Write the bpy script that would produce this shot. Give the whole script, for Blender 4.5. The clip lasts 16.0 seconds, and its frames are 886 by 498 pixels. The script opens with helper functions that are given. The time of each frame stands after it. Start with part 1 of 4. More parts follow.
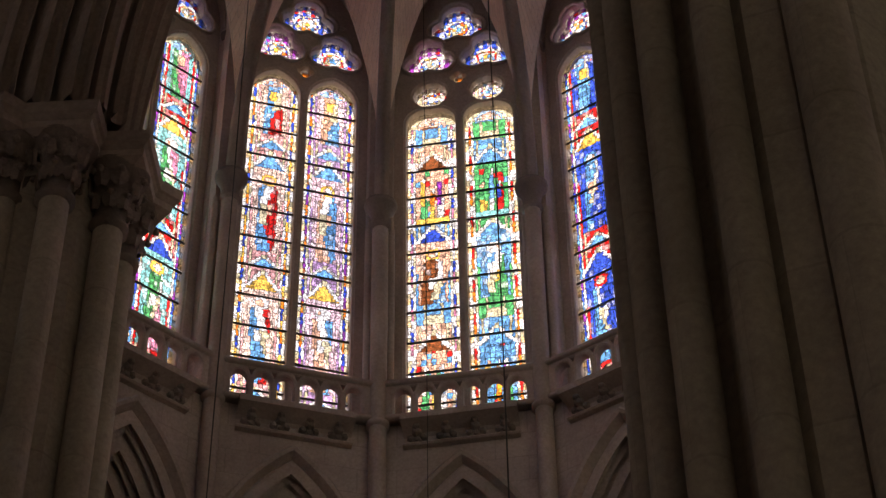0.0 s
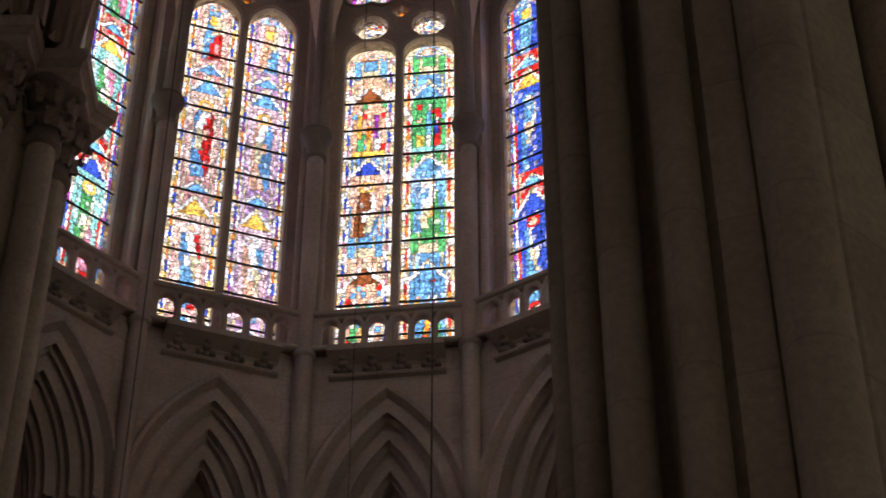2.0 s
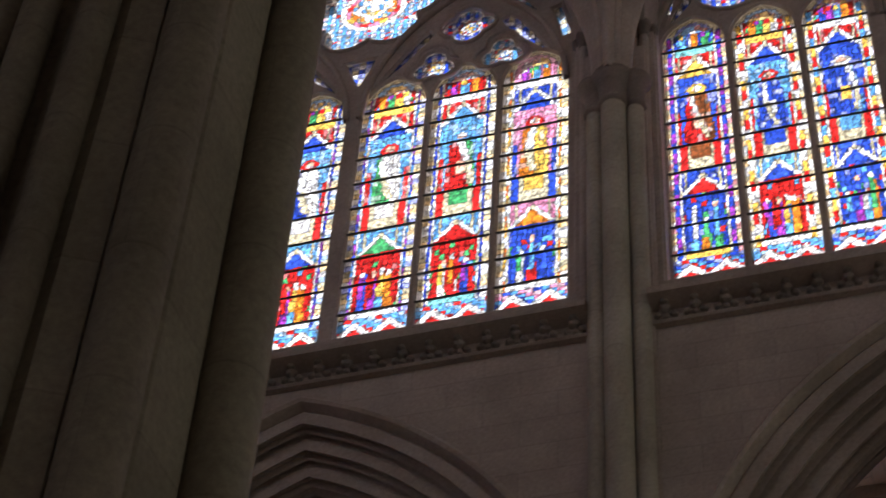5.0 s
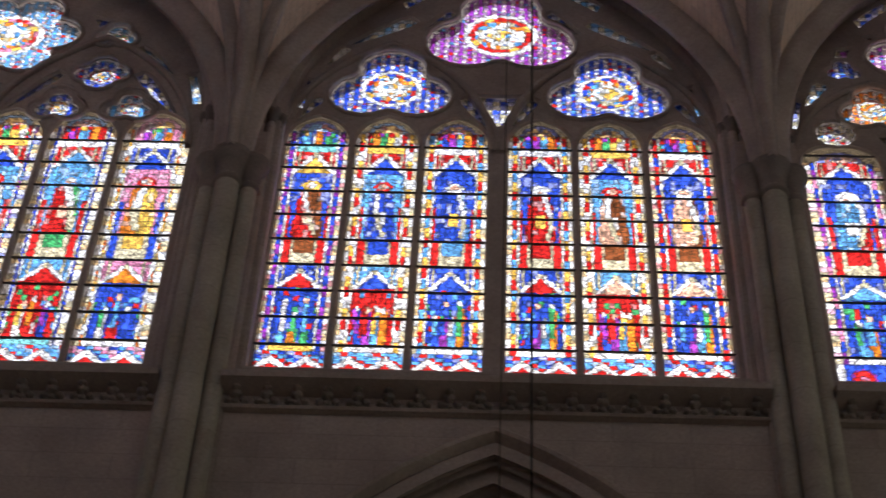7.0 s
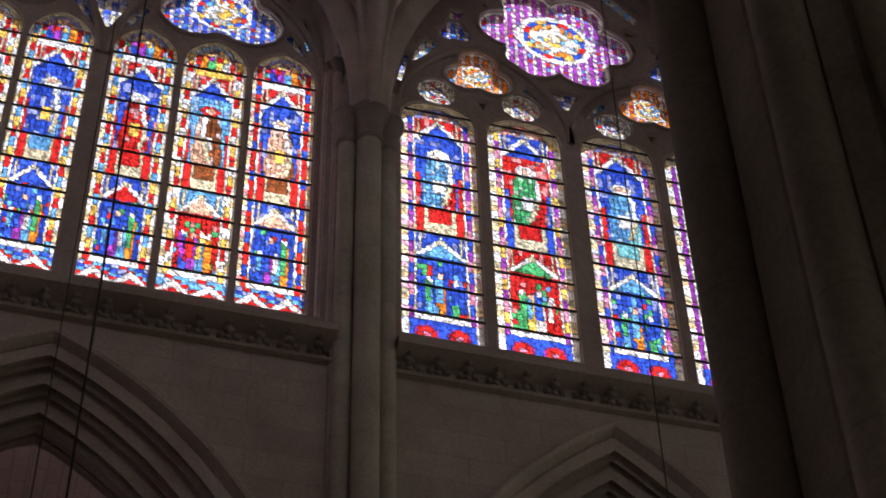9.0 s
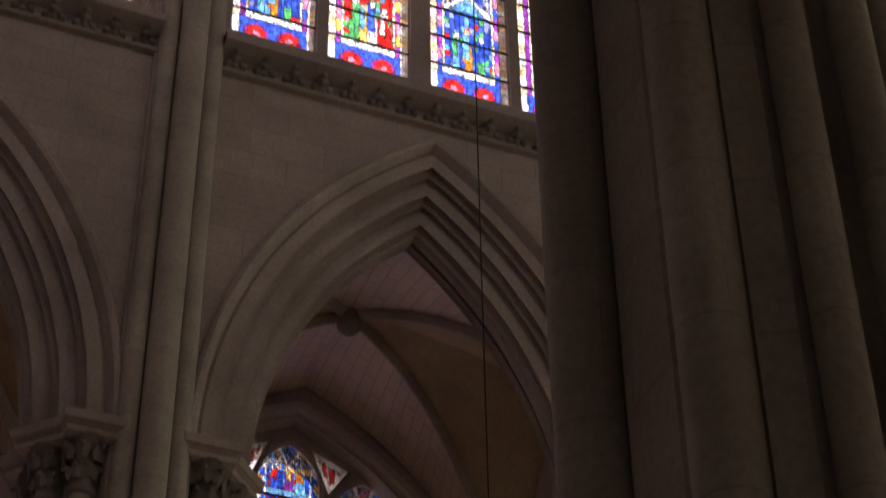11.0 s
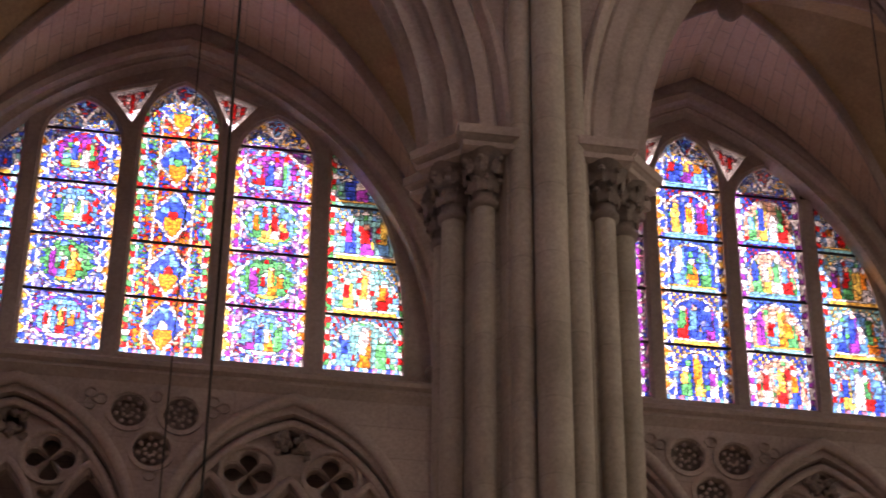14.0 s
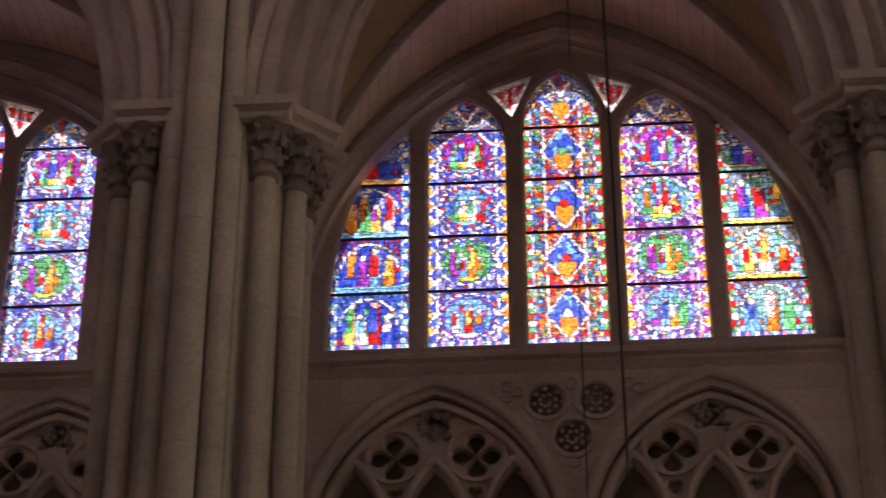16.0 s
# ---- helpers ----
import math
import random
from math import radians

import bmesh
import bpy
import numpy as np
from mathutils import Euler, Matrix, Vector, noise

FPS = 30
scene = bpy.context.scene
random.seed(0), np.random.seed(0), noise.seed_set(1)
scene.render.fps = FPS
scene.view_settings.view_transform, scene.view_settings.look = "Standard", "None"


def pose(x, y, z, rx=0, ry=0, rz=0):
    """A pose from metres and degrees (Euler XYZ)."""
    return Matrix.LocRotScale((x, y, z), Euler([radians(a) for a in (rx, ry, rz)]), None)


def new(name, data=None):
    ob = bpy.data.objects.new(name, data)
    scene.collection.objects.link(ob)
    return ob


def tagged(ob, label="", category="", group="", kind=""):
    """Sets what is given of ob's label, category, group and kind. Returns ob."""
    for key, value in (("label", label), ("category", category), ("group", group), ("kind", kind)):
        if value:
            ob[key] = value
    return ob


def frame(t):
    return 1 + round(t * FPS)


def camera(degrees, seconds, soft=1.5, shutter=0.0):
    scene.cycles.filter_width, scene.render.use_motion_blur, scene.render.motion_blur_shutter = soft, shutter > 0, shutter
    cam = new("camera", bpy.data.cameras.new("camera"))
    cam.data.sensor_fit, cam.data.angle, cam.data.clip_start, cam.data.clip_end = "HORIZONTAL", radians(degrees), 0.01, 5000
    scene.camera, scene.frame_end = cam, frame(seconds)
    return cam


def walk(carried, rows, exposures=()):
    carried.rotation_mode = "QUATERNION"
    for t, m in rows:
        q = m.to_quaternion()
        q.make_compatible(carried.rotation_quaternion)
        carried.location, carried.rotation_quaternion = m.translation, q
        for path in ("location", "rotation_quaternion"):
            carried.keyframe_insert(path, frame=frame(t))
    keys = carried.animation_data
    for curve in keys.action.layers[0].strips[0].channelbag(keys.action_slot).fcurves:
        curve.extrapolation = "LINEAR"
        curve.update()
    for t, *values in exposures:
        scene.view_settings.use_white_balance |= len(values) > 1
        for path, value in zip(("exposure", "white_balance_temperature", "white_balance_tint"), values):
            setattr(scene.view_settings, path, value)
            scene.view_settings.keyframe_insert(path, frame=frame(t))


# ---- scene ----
from mathutils import geometry

cam = camera(24.72, 16.0, shutter=0.35)
EYE = 1.6
# seconds, azimuth from the choir's axis, elevation, lean
ROWS = [
    (0.0, 42.26, 43.16, -0.89),
    (0.5, 42.03, 42.71, -0.68),
    (1.0, 42.05, 41.98, -0.52),
    (1.5, 42.70, 41.37, -0.05),
    (2.0, 44.81, 41.31, 0.06),
    (2.5, 48.38, 41.87, 0.47),
    (3.0, 52.79, 42.68, 0.95),
    (3.5, 57.99, 43.78, 1.03),
    (4.0, 62.70, 44.88, 1.48),
    (4.2, 64.33, 45.29, 2.11),
    (6.3, 80.95, 50.41, 4.57),
    (6.5, 82.83, 50.49, 4.21),
    (7.0, 87.69, 50.53, 3.10),
    (7.5, 93.43, 50.61, 1.42),
    (8.0, 98.93, 50.31, -0.27),
    (8.5, 103.07, 49.56, -1.23),
    (8.7, 104.42, 49.28, -1.63),
    (10.8, 112.38, 41.53, -0.85),
    (11.0, 112.55, 40.24, -0.83),
    (11.5, 112.52, 37.19, -0.83),
    (12.0, 111.67, 34.78, -0.41),
    (12.5, 109.46, 33.30, -0.08),
    (13.0, 106.08, 32.41, 0.55),
    (13.5, 102.37, 31.93, 0.73),
    (14.0, 99.00, 31.68, 0.62),
    (14.5, 95.91, 31.40, 0.34),
    (15.0, 93.01, 31.15, 0.01),
    (15.5, 89.65, 31.02, -0.04),
    (16.0, 85.94, 31.00, -0.10),
]
EXPOSURE = [(0.0, -0.12, 8300, 24), (2.0, -0.15, 7900, 22), (4.2, -0.25, 7300, 17), (6.3, -0.5, 7000, 17), (8.7, -0.7, 7100, 20), (10.8, -0.2, 7500, 24), (11.2, -0.05, 7900, 27), (12.3, 0.4, 8600, 34), (13.1, 1.0, 8200, 38), (13.7, 1.02, 8100, 40), (14.6, 0.58, 8100, 41), (16.0, 0.45, 8100, 41)]
walk(cam, [(t, pose(0, 0, EYE, 90 + el, 0, -az) @ pose(0, 0, 0, 0, 0, lean)) for t, az, el, lean in ROWS], EXPOSURE)

# ---- world and light ----
world = bpy.data.worlds.new("sky")
scene.world = world
world.use_nodes = True
wn = world.node_tree
sky = wn.nodes.new("ShaderNodeTexSky")
sky.sky_type, sky.sun_disc = "NISHITA", False
sky.sun_elevation, sky.sun_rotation = radians(40), radians(115)
wn.links.new(sky.outputs[0], wn.nodes["Background"].inputs[0])
wn.nodes["Background"].inputs[1].default_value = 0.12
SKY_GLOW = 6.0


# ---- materials ----
def material(name):
    mat = bpy.data.materials.new(name)
    mat.use_nodes = True
    nt = mat.node_tree
    return mat, nt, nt.nodes["Principled BSDF"]


def node(nt, kind, **values):
    n = nt.nodes.new(kind)
    for key, value in values.items():
        n.inputs[key].default_value = value
    return n


def ramp(nt, fac, stops):
    n = nt.nodes.new("ShaderNodeValToRGB")
    while len(n.color_ramp.elements) < len(stops):
        n.color_ramp.elements.new(0.5)
    for e, (p, c) in zip(n.color_ramp.elements, stops):
        e.position, e.color = p, (*c, 1)
    nt.links.new(fac, n.inputs[0])
    return n


def stone(name, dark, light, scale=1.0, courses=None, joint=0.6, bump=0.25, rough=0.85):
    """Weathered limestone: blotches, fine grain, and course joints where courses gives a block's length and height in metres."""
    mat, nt, b = material(name)
    tc = nt.nodes.new("ShaderNodeTexCoord")
    geo = nt.nodes.new("ShaderNodeNewGeometry")
    big = node(nt, "ShaderNodeTexNoise", Scale=0.7 * scale, Detail=6, Roughness=0.6)
    fine = node(nt, "ShaderNodeTexNoise", Scale=18 * scale, Detail=5, Roughness=0.7)
    for n in (big, fine):
        nt.links.new(geo.outputs["Position"], n.inputs["Vector"])
    base = ramp(nt, big.outputs[0], [(0.3, dark), (0.7, light)])
    mix = nt.nodes.new("ShaderNodeMixRGB")
    mix.blend_type, mix.inputs[0].default_value = "OVERLAY", 0.45
    nt.links.new(base.outputs[0], mix.inputs[1])
    nt.links.new(fine.outputs[0], mix.inputs[2])
    colour, height = mix.outputs[0], fine.outputs[0]
    if courses:
        br = node(nt, "ShaderNodeTexBrick", Scale=1.0)
        br.inputs["Brick Width"].default_value, br.inputs["Row Height"].default_value = courses
        br.inputs["Mortar Size"].default_value = 0.012
        br.inputs["Mortar Smooth"].default_value = 0.4
        br.inputs["Bias"].default_value = 0.0
        br.inputs["Color1"].default_value, br.inputs["Color2"].default_value = (0.9, 0.89, 0.89, 1), (1, 1, 1, 1)
        br.inputs["Mortar"].default_value = (joint, joint, joint, 1)
        nt.links.new(tc.outputs["UV"], br.inputs["Vector"])
        m2 = nt.nodes.new("ShaderNodeMixRGB")
        m2.blend_type, m2.inputs[0].default_value = "MULTIPLY", 1.0
        nt.links.new(colour, m2.inputs[1])
        nt.links.new(br.outputs[0], m2.inputs[2])
        colour = m2.outputs[0]
    nt.links.new(colour, b.inputs["Base Color"])
    b.inputs["Roughness"].default_value = rough
    bp = node(nt, "ShaderNodeBump", Strength=bump, Distance=0.02)
    nt.links.new(height, bp.inputs["Height"])
    nt.links.new(bp.outputs[0], b.inputs["Normal"])
    return mat


def stained():
    """Coloured glass that lets the sky through, with painted lines and uneven thickness."""
    mat, nt, b = material("stained_glass")
    out = nt.nodes["Material Output"]
    nt.nodes.remove(b)
    at = nt.nodes.new("ShaderNodeAttribute")
    at.attribute_name = "tint"
    geo = nt.nodes.new("ShaderNodeNewGeometry")
    n1 = node(nt, "ShaderNodeTexNoise", Scale=11.0, Detail=3, Roughness=0.6)
    n2 = node(nt, "ShaderNodeTexVoronoi", Scale=21.0)
    n2.feature = "DISTANCE_TO_EDGE"
    for n in (n1, n2):
        nt.links.new(geo.outputs["Position"], n.inputs["Vector"])
    r1 = ramp(nt, n1.outputs[0], [(0.32, (0.3, 0.3, 0.3)), (0.66, (1.0, 1.0, 1.0))])
    r2 = ramp(nt, n2.outputs["Distance"], [(0.03, (0.05, 0.04, 0.05)), (0.16, (1, 1, 1))])
    m1, m2 = nt.nodes.new("ShaderNodeMixRGB"), nt.nodes.new("ShaderNodeMixRGB")
    m1.blend_type = m2.blend_type = "MULTIPLY"
    m1.inputs[0].default_value, m2.inputs[0].default_value = 1.0, 0.78
    nt.links.new(at.outputs["Color"], m1.inputs[1])
    nt.links.new(r1.outputs[0], m1.inputs[2])
    nt.links.new(m1.outputs[0], m2.inputs[1])
    nt.links.new(r2.outputs[0], m2.inputs[2])
    tr = nt.nodes.new("ShaderNodeBsdfTransparent")
    nt.links.new(m2.outputs[0], tr.inputs[0])
    gl = node(nt, "ShaderNodeBsdfGlossy", Roughness=0.15)
    gl.inputs["Color"].default_value = (1, 1, 1, 1)
    mx = nt.nodes.new("ShaderNodeMixShader")
    mx.inputs[0].default_value = 0.04
    nt.links.new(tr.outputs[0], mx.inputs[1])
    nt.links.new(gl.outputs[0], mx.inputs[2])
    nt.links.new(mx.outputs[0], out.inputs[0])
    return mat


def glowing_sky():
    """Bright hazy daylight outside the glass."""
    mat, nt, b = material("sky_backdrop")
    nt.nodes.remove(b)
    geo = nt.nodes.new("ShaderNodeNewGeometry")
    n = node(nt, "ShaderNodeTexNoise", Scale=0.22, Detail=3, Roughness=0.5)
    nt.links.new(geo.outputs["Position"], n.inputs["Vector"])
    r = ramp(nt, n.outputs[0], [(0.35, (0.62, 0.66, 0.72)), (0.65, (1.0, 0.98, 0.94))])
    em = node(nt, "ShaderNodeEmission", Strength=SKY_GLOW)
    nt.links.new(r.outputs[0], em.inputs[0])
    nt.links.new(em.outputs[0], nt.nodes["Material Output"].inputs[0])
    return mat


SKY = glowing_sky()
STONE = stone("limestone", (0.295, 0.24, 0.21), (0.47, 0.392, 0.345))
ASHLAR = stone("ashlar_limestone", (0.33, 0.272, 0.24), (0.49, 0.41, 0.36), courses=(1.1, 0.48), joint=0.8)
PIER = stone("pier_limestone", (0.3, 0.265, 0.215), (0.47, 0.425, 0.35), courses=(3.1, 0.95), joint=0.8)
OCHRE = stone("ochre_vault_web", (0.36, 0.26, 0.15), (0.5, 0.38, 0.23), courses=(0.6, 0.3), joint=0.9)
WEB = stone("vault_web", (0.66, 0.5, 0.41), (0.8, 0.64, 0.53), courses=(0.55, 0.24), joint=0.66)
# same limestone darkened: the shade among carving is put into its colour
CARVED_SHADED = stone("carved_limestone_shaded", (0.13, 0.105, 0.09), (0.28, 0.23, 0.2), 1.5, bump=0.8)
GLASS = stained()
LEAD, _nt, _b = material("lead_came")
_b.inputs["Base Color"].default_value, _b.inputs["Roughness"].default_value = (0.03, 0.03, 0.035, 1), 0.7
IRON, _nt, _b = material("iron")
_b.inputs["Base Color"].default_value, _b.inputs["Roughness"].default_value = (0.025, 0.022, 0.02, 1), 0.6
ROPE, _nt, _b = material("dark_cable")
_b.inputs["Base Color"].default_value, _b.inputs["Roughness"].default_value = (0.03, 0.028, 0.025, 1), 0.8


# ---- mesh helpers ----
def mesh_object(name, verts, faces, mat, parent=None, uv=None, smooth=False, tint=None):
    me = bpy.data.meshes.new(name)
    me.from_pydata([tuple(v) for v in verts], [], faces)
    me.materials.append(mat)
    if uv is not None:
        layer = me.uv_layers.new(name="UVMap")
        for poly in me.polygons:
            for li in poly.loop_indices:
                layer.data[li].uv = uv[me.loops[li].vertex_index]
    if tint is not None:
        at = me.attributes.new("tint", "FLOAT_COLOR", "FACE")
        at.data.foreach_set("color", np.array([(*c, 1) for c in tint], dtype=np.float32).ravel())
    if smooth:
        me.polygons.foreach_set("use_smooth", [True] * len(me.polygons))
    ob = new(name, me)
    if parent:
        ob.parent = parent
    return ob


def part(name, bm, mat, parent, label="", smooth=False):
    me = bpy.data.meshes.new(name)
    bm.to_mesh(me)
    bm.free()
    me.materials.append(mat)
    if smooth:
        me.polygons.foreach_set("use_smooth", [True] * len(me.polygons))
    ob = new(name, me)
    ob.parent = parent
    if label:
        ob["label"] = label
    return ob


def thing(name, m, label, category, group="", kind=""):
    ob = new(name)
    ob.matrix_world = m
    return tagged(ob, label, category, group, kind)


def box_uv(me):
    """Metre-true flat mapping by each face's main direction."""
    layer = me.uv_layers.new(name="UVMap")
    for poly in me.polygons:
        n = poly.normal
        for li in poly.loop_indices:
            v = me.vertices[me.loops[li].vertex_index].co
            if abs(n.y) >= abs(n.x) and abs(n.y) > 0.3:
                layer.data[li].uv = (v.x, v.z)
            elif abs(n.x) > abs(n.z):
                layer.data[li].uv = (v.y, v.z)
            else:
                layer.data[li].uv = (v.x, v.y)


def grown(loop, d):
    """A closed outline moved outwards by d."""
    n = len(loop)
    area = sum(loop[i][0] * loop[(i + 1) % n][1] - loop[(i + 1) % n][0] * loop[i][1] for i in range(n))
    sgn = 1 if area > 0 else -1
    out = []
    for i in range(n):
        p, q, r = loop[i - 1], loop[i], loop[(i + 1) % n]
        a, b = Vector((q[0] - p[0], q[1] - p[1])), Vector((r[0] - q[0], r[1] - q[1]))
        na = Vector((a.y, -a.x)).normalized() if a.length > 1e-6 else Vector((0, 0))
        nb = Vector((b.y, -b.x)).normalized() if b.length > 1e-6 else na
        m = na + nb
        m = m.normalized() if m.length > 1e-6 else nb
        k = d / max(0.45, m.dot(nb))
        out.append((q[0] + sgn * m.x * k, q[1] + sgn * m.y * k))
    return out


def filled(outer, holes):
    """Triangles of an outline with its holes."""
    pts, edges = [], []
    for loop in [outer] + holes:
        s, n = len(pts), len(loop)
        pts += [Vector(q) for q in loop]
        edges += [(s + i, s + (i + 1) % n) for i in range(n)]
    vs, _, fs, *_ = geometry.delaunay_2d_cdt(pts, edges, [], 0, 1e-5)
    boxes = [(min(q[0] for q in h), max(q[0] for q in h), min(q[1] for q in h), max(q[1] for q in h), h) for h in holes]
    keep = []
    for f in fs:
        x, z = sum(vs[i][0] for i in f) / len(f), sum(vs[i][1] for i in f) / len(f)
        if inside(outer, x, z) and not any(x0 < x < x1 and z0 < z < z1 and inside(h, x, z) for x0, x1, z0, z1, h in boxes):
            keep.append(tuple(f))
    return vs, keep


def plate(name, outer, holes, y0, y1, mat, parent, bevel=0.0):
    """A slab in the local xz plane between depths y0 and y1, with holes whose front edges are moulded by bevel."""
    holes = [list(h) for h in holes]
    wide = [grown(h, bevel) for h in holes] if bevel else holes
    vs, fs = [], []
    v2, f2 = filled(list(outer), wide)
    vs += [(q[0], y0, q[1]) for q in v2]
    fs += f2
    v3, f3 = filled(list(outer), holes)
    s = len(vs)
    vs += [(q[0], y1, q[1]) for q in v3]
    fs += [tuple(s + i for i in f[::-1]) for f in f3]

    def band(rings):
        n = len(rings[0][0])
        for (ra, ya), (rb, yb) in zip(rings, rings[1:]):
            s = len(vs)
            vs.extend((x, ya, z) for x, z in ra)
            vs.extend((x, yb, z) for x, z in rb)
            fs.extend((s + i, s + (i + 1) % n, s + n + (i + 1) % n, s + n + i) for i in range(n))
    band([(list(outer), y0), (list(outer), y1)])
    for h, g in zip(holes, wide):
        band([(g, y0), (grown(h, bevel * 0.75), y0 + bevel * 0.5), (grown(h, bevel * 0.2), y0 + bevel * 0.7), (h, y0 + bevel * 1.4), (h, y1)] if bevel else [(h, y0), (h, y1)])
    me = bpy.data.meshes.new(name)
    me.from_pydata(vs, [], fs)
    me.materials.append(mat)
    me.update()
    box_uv(me)
    ob = new(name, me)
    if parent:
        ob.parent = parent
    return ob


def box(name, lo, hi, mat, parent=None, bevel=0.0):
    bm = bmesh.new()
    bmesh.ops.create_cube(bm, size=1)
    for v in bm.verts:
        v.co = [lo[i] + (v.co[i] + 0.5) * (hi[i] - lo[i]) for i in range(3)]
    if bevel:
        bmesh.ops.bevel(bm, geom=bm.edges[:], offset=bevel, segments=2, affect="EDGES")
    me = bpy.data.meshes.new(name)
    bm.to_mesh(me)
    bm.free()
    me.materials.append(mat)
    box_uv(me)
    ob = new(name, me)
    if parent:
        ob.parent = parent
    return ob


def lathe(name, rings, mat, parent, seg=20, at=(0, 0), turn=0.0):
    """A turned solid from (radius, height) rings."""
    vs, fs, uv = [], [], []
    for r, z in rings:
        for i in range(seg + 1):
            a = 2 * math.pi * i / seg + radians(turn)
            vs.append((at[0] + r * math.cos(a), at[1] + r * math.sin(a), z))
            uv.append((i / seg * 3.1, z))
    n = seg + 1
    for k in range(len(rings) - 1):
        for i in range(seg):
            fs.append((k * n + i, k * n + i + 1, (k + 1) * n + i + 1, (k + 1) * n + i))
    return mesh_object(name, vs, fs, mat, parent, uv, True)


def tube(name, pts, prof, mat, parent, ups=None, closed=False):
    """Sweep a closed profile of (side, up) along points; side lies level, up away from the points' own bend."""
    vs, fs, uv = [], [], []
    m = len(prof)
    L = 0
    for i, p in enumerate(pts):
        p = Vector(p)
        a, b = Vector(pts[max(0, i - 1)]), Vector(pts[min(len(pts) - 1, i + 1)])
        t = (b - a).normalized()
        ref = Vector(ups[i]) if ups else Vector((0, 0, 1))
        s = t.cross(ref)
        s = s.normalized() if s.length > 1e-4 else Vector((1, 0, 0))
        u = s.cross(t).normalized()
        if i:
            L += (p - Vector(pts[i - 1])).length
        for k, (q, w) in enumerate(prof):
            vs.append(p + s * q + u * w)
            uv.append((k * 0.13, L))
    for i in range(len(pts) - 1):
        for k in range(m):
            k2 = (k + 1) % m
            fs.append((i * m + k, i * m + k2, (i + 1) * m + k2, (i + 1) * m + k))
    return mesh_object(name, vs, fs, mat, parent, uv, True)


def arc_points(half, rise, n=14, cx=0.0, z0=0.0):
    """A two-centred pointed arch from the left springing to the right one, as (x, z)."""
    s = (half * half + rise * rise) / (2 * half)
    c = s - half
    top = math.atan2(rise, c) if c > 0 else math.pi - math.atan2(rise, -c)
    left = [(-(s * math.cos(top * i / n) - c), s * math.sin(top * i / n)) for i in range(n + 1)]
    pts = left + [(-x, z) for x, z in left[-2::-1]]
    return [(cx + x, z0 + z) for x, z in pts]


def foil(cx, cz, n, r, rot=90.0, lobe=0.55, reach=0.5, steps=10):
    """The outline of n overlapping round lobes."""
    pts = []
    total = n * steps
    for i in range(total):
        a = 2 * math.pi * i / total
        best = 0
        for k in range(n):
            d = a - radians(rot) - 2 * math.pi * k / n
            px = reach * r
            disc = (lobe * r) ** 2 - (px * math.sin(d)) ** 2
            if disc > 0:
                best = max(best, px * math.cos(d) + math.sqrt(disc))
        pts.append((cx + best * math.cos(a), cz + best * math.sin(a)))
    return pts


def lancet(cx, half, z0, z1, rise=None, n=8):
    """A pointed light from sill z0 to its point z1."""
    rise = rise or half * 1.35
    return [(cx - half, z0)] + arc_points(half, rise, n, cx, z1 - rise) + [(cx + half, z0)]


def inside(loop, x, z):
    hit = False
    for (x0, z0), (x1, z1) in zip(loop, loop[1:] + loop[:1]):
        if (z0 > z) != (z1 > z) and x < (x1 - x0) * (z - z0) / (z1 - z0) + x0:
            hit = not hit
    return hit


# ---- stained glass ----
RED, BLUE, SKYB, GREEN, YELLOW = (0.7, 0.03, 0.03), (0.03, 0.1, 0.7), (0.12, 0.42, 0.88), (0.06, 0.45, 0.18), (0.95, 0.62, 0.14)
WHITE, PURPLE, FLESH, BROWN, CYAN, PINK, ORANGE = (0.8, 0.86, 0.94), (0.34, 0.06, 0.5), (0.85, 0.52, 0.4), (0.3, 0.1, 0.04), (0.2, 0.62, 0.7), (0.75, 0.3, 0.5), (0.9, 0.28, 0.04)
CREAM = (0.6, 0.58, 0.43)


def paler(c, f=0.4):
    return tuple(ch + (w - ch) * f for ch, w in zip(c, WHITE))


def shade(c, f):
    return tuple(min(1.0, ch * f) for ch in c)


def small_scene(u, t, ground, a, b, key):
    """Two or three little figures side by side on a coloured ground."""
    n = 3 + int(key * 1.7) % 2
    for k in range(n):
        q = (k - (n - 1) / 2) * (0.78 / n)
        lean = 0.05 * math.sin(key * 5 + k * 2.1)
        d = abs(u - 0.5 - q - lean * t)
        top = 0.68 + 0.12 * math.sin(3.1 * k + key * 2)
        if math.hypot(d, (t - top) * 1.1) < 0.06:
            return WHITE if (k + int(key)) % 3 else FLESH
        if d < 0.1 - 0.04 * t and 0.1 < t < top:
            robes = [GREEN, RED, SKYB, YELLOW, BLUE, ORANGE, WHITE, PURPLE]
            hem = robes[int(key * 3.7 + 3 * k + 5) % 8]
            main = robes[int(key * 2.3 + 2 * k) % 8]
            return shade(hem if t < 0.3 or u > 0.5 + q + lean * t + 0.04 else main, 0.75 + 0.5 * (b > 0.5))
    if t < 0.1:
        return [CYAN, YELLOW, WHITE][int(key) % 3]
    if t < 0.34 and abs(u - 0.5) < 0.1:
        return [WHITE, GREEN, YELLOW, SKYB][int(key * 1.3) % 4]
    return shade(ground, 0.7 + 0.6 * b) if b < 0.78 else [SKYB, paler(ground, 0.25), GREEN, RED][int(b * 40) % 4]


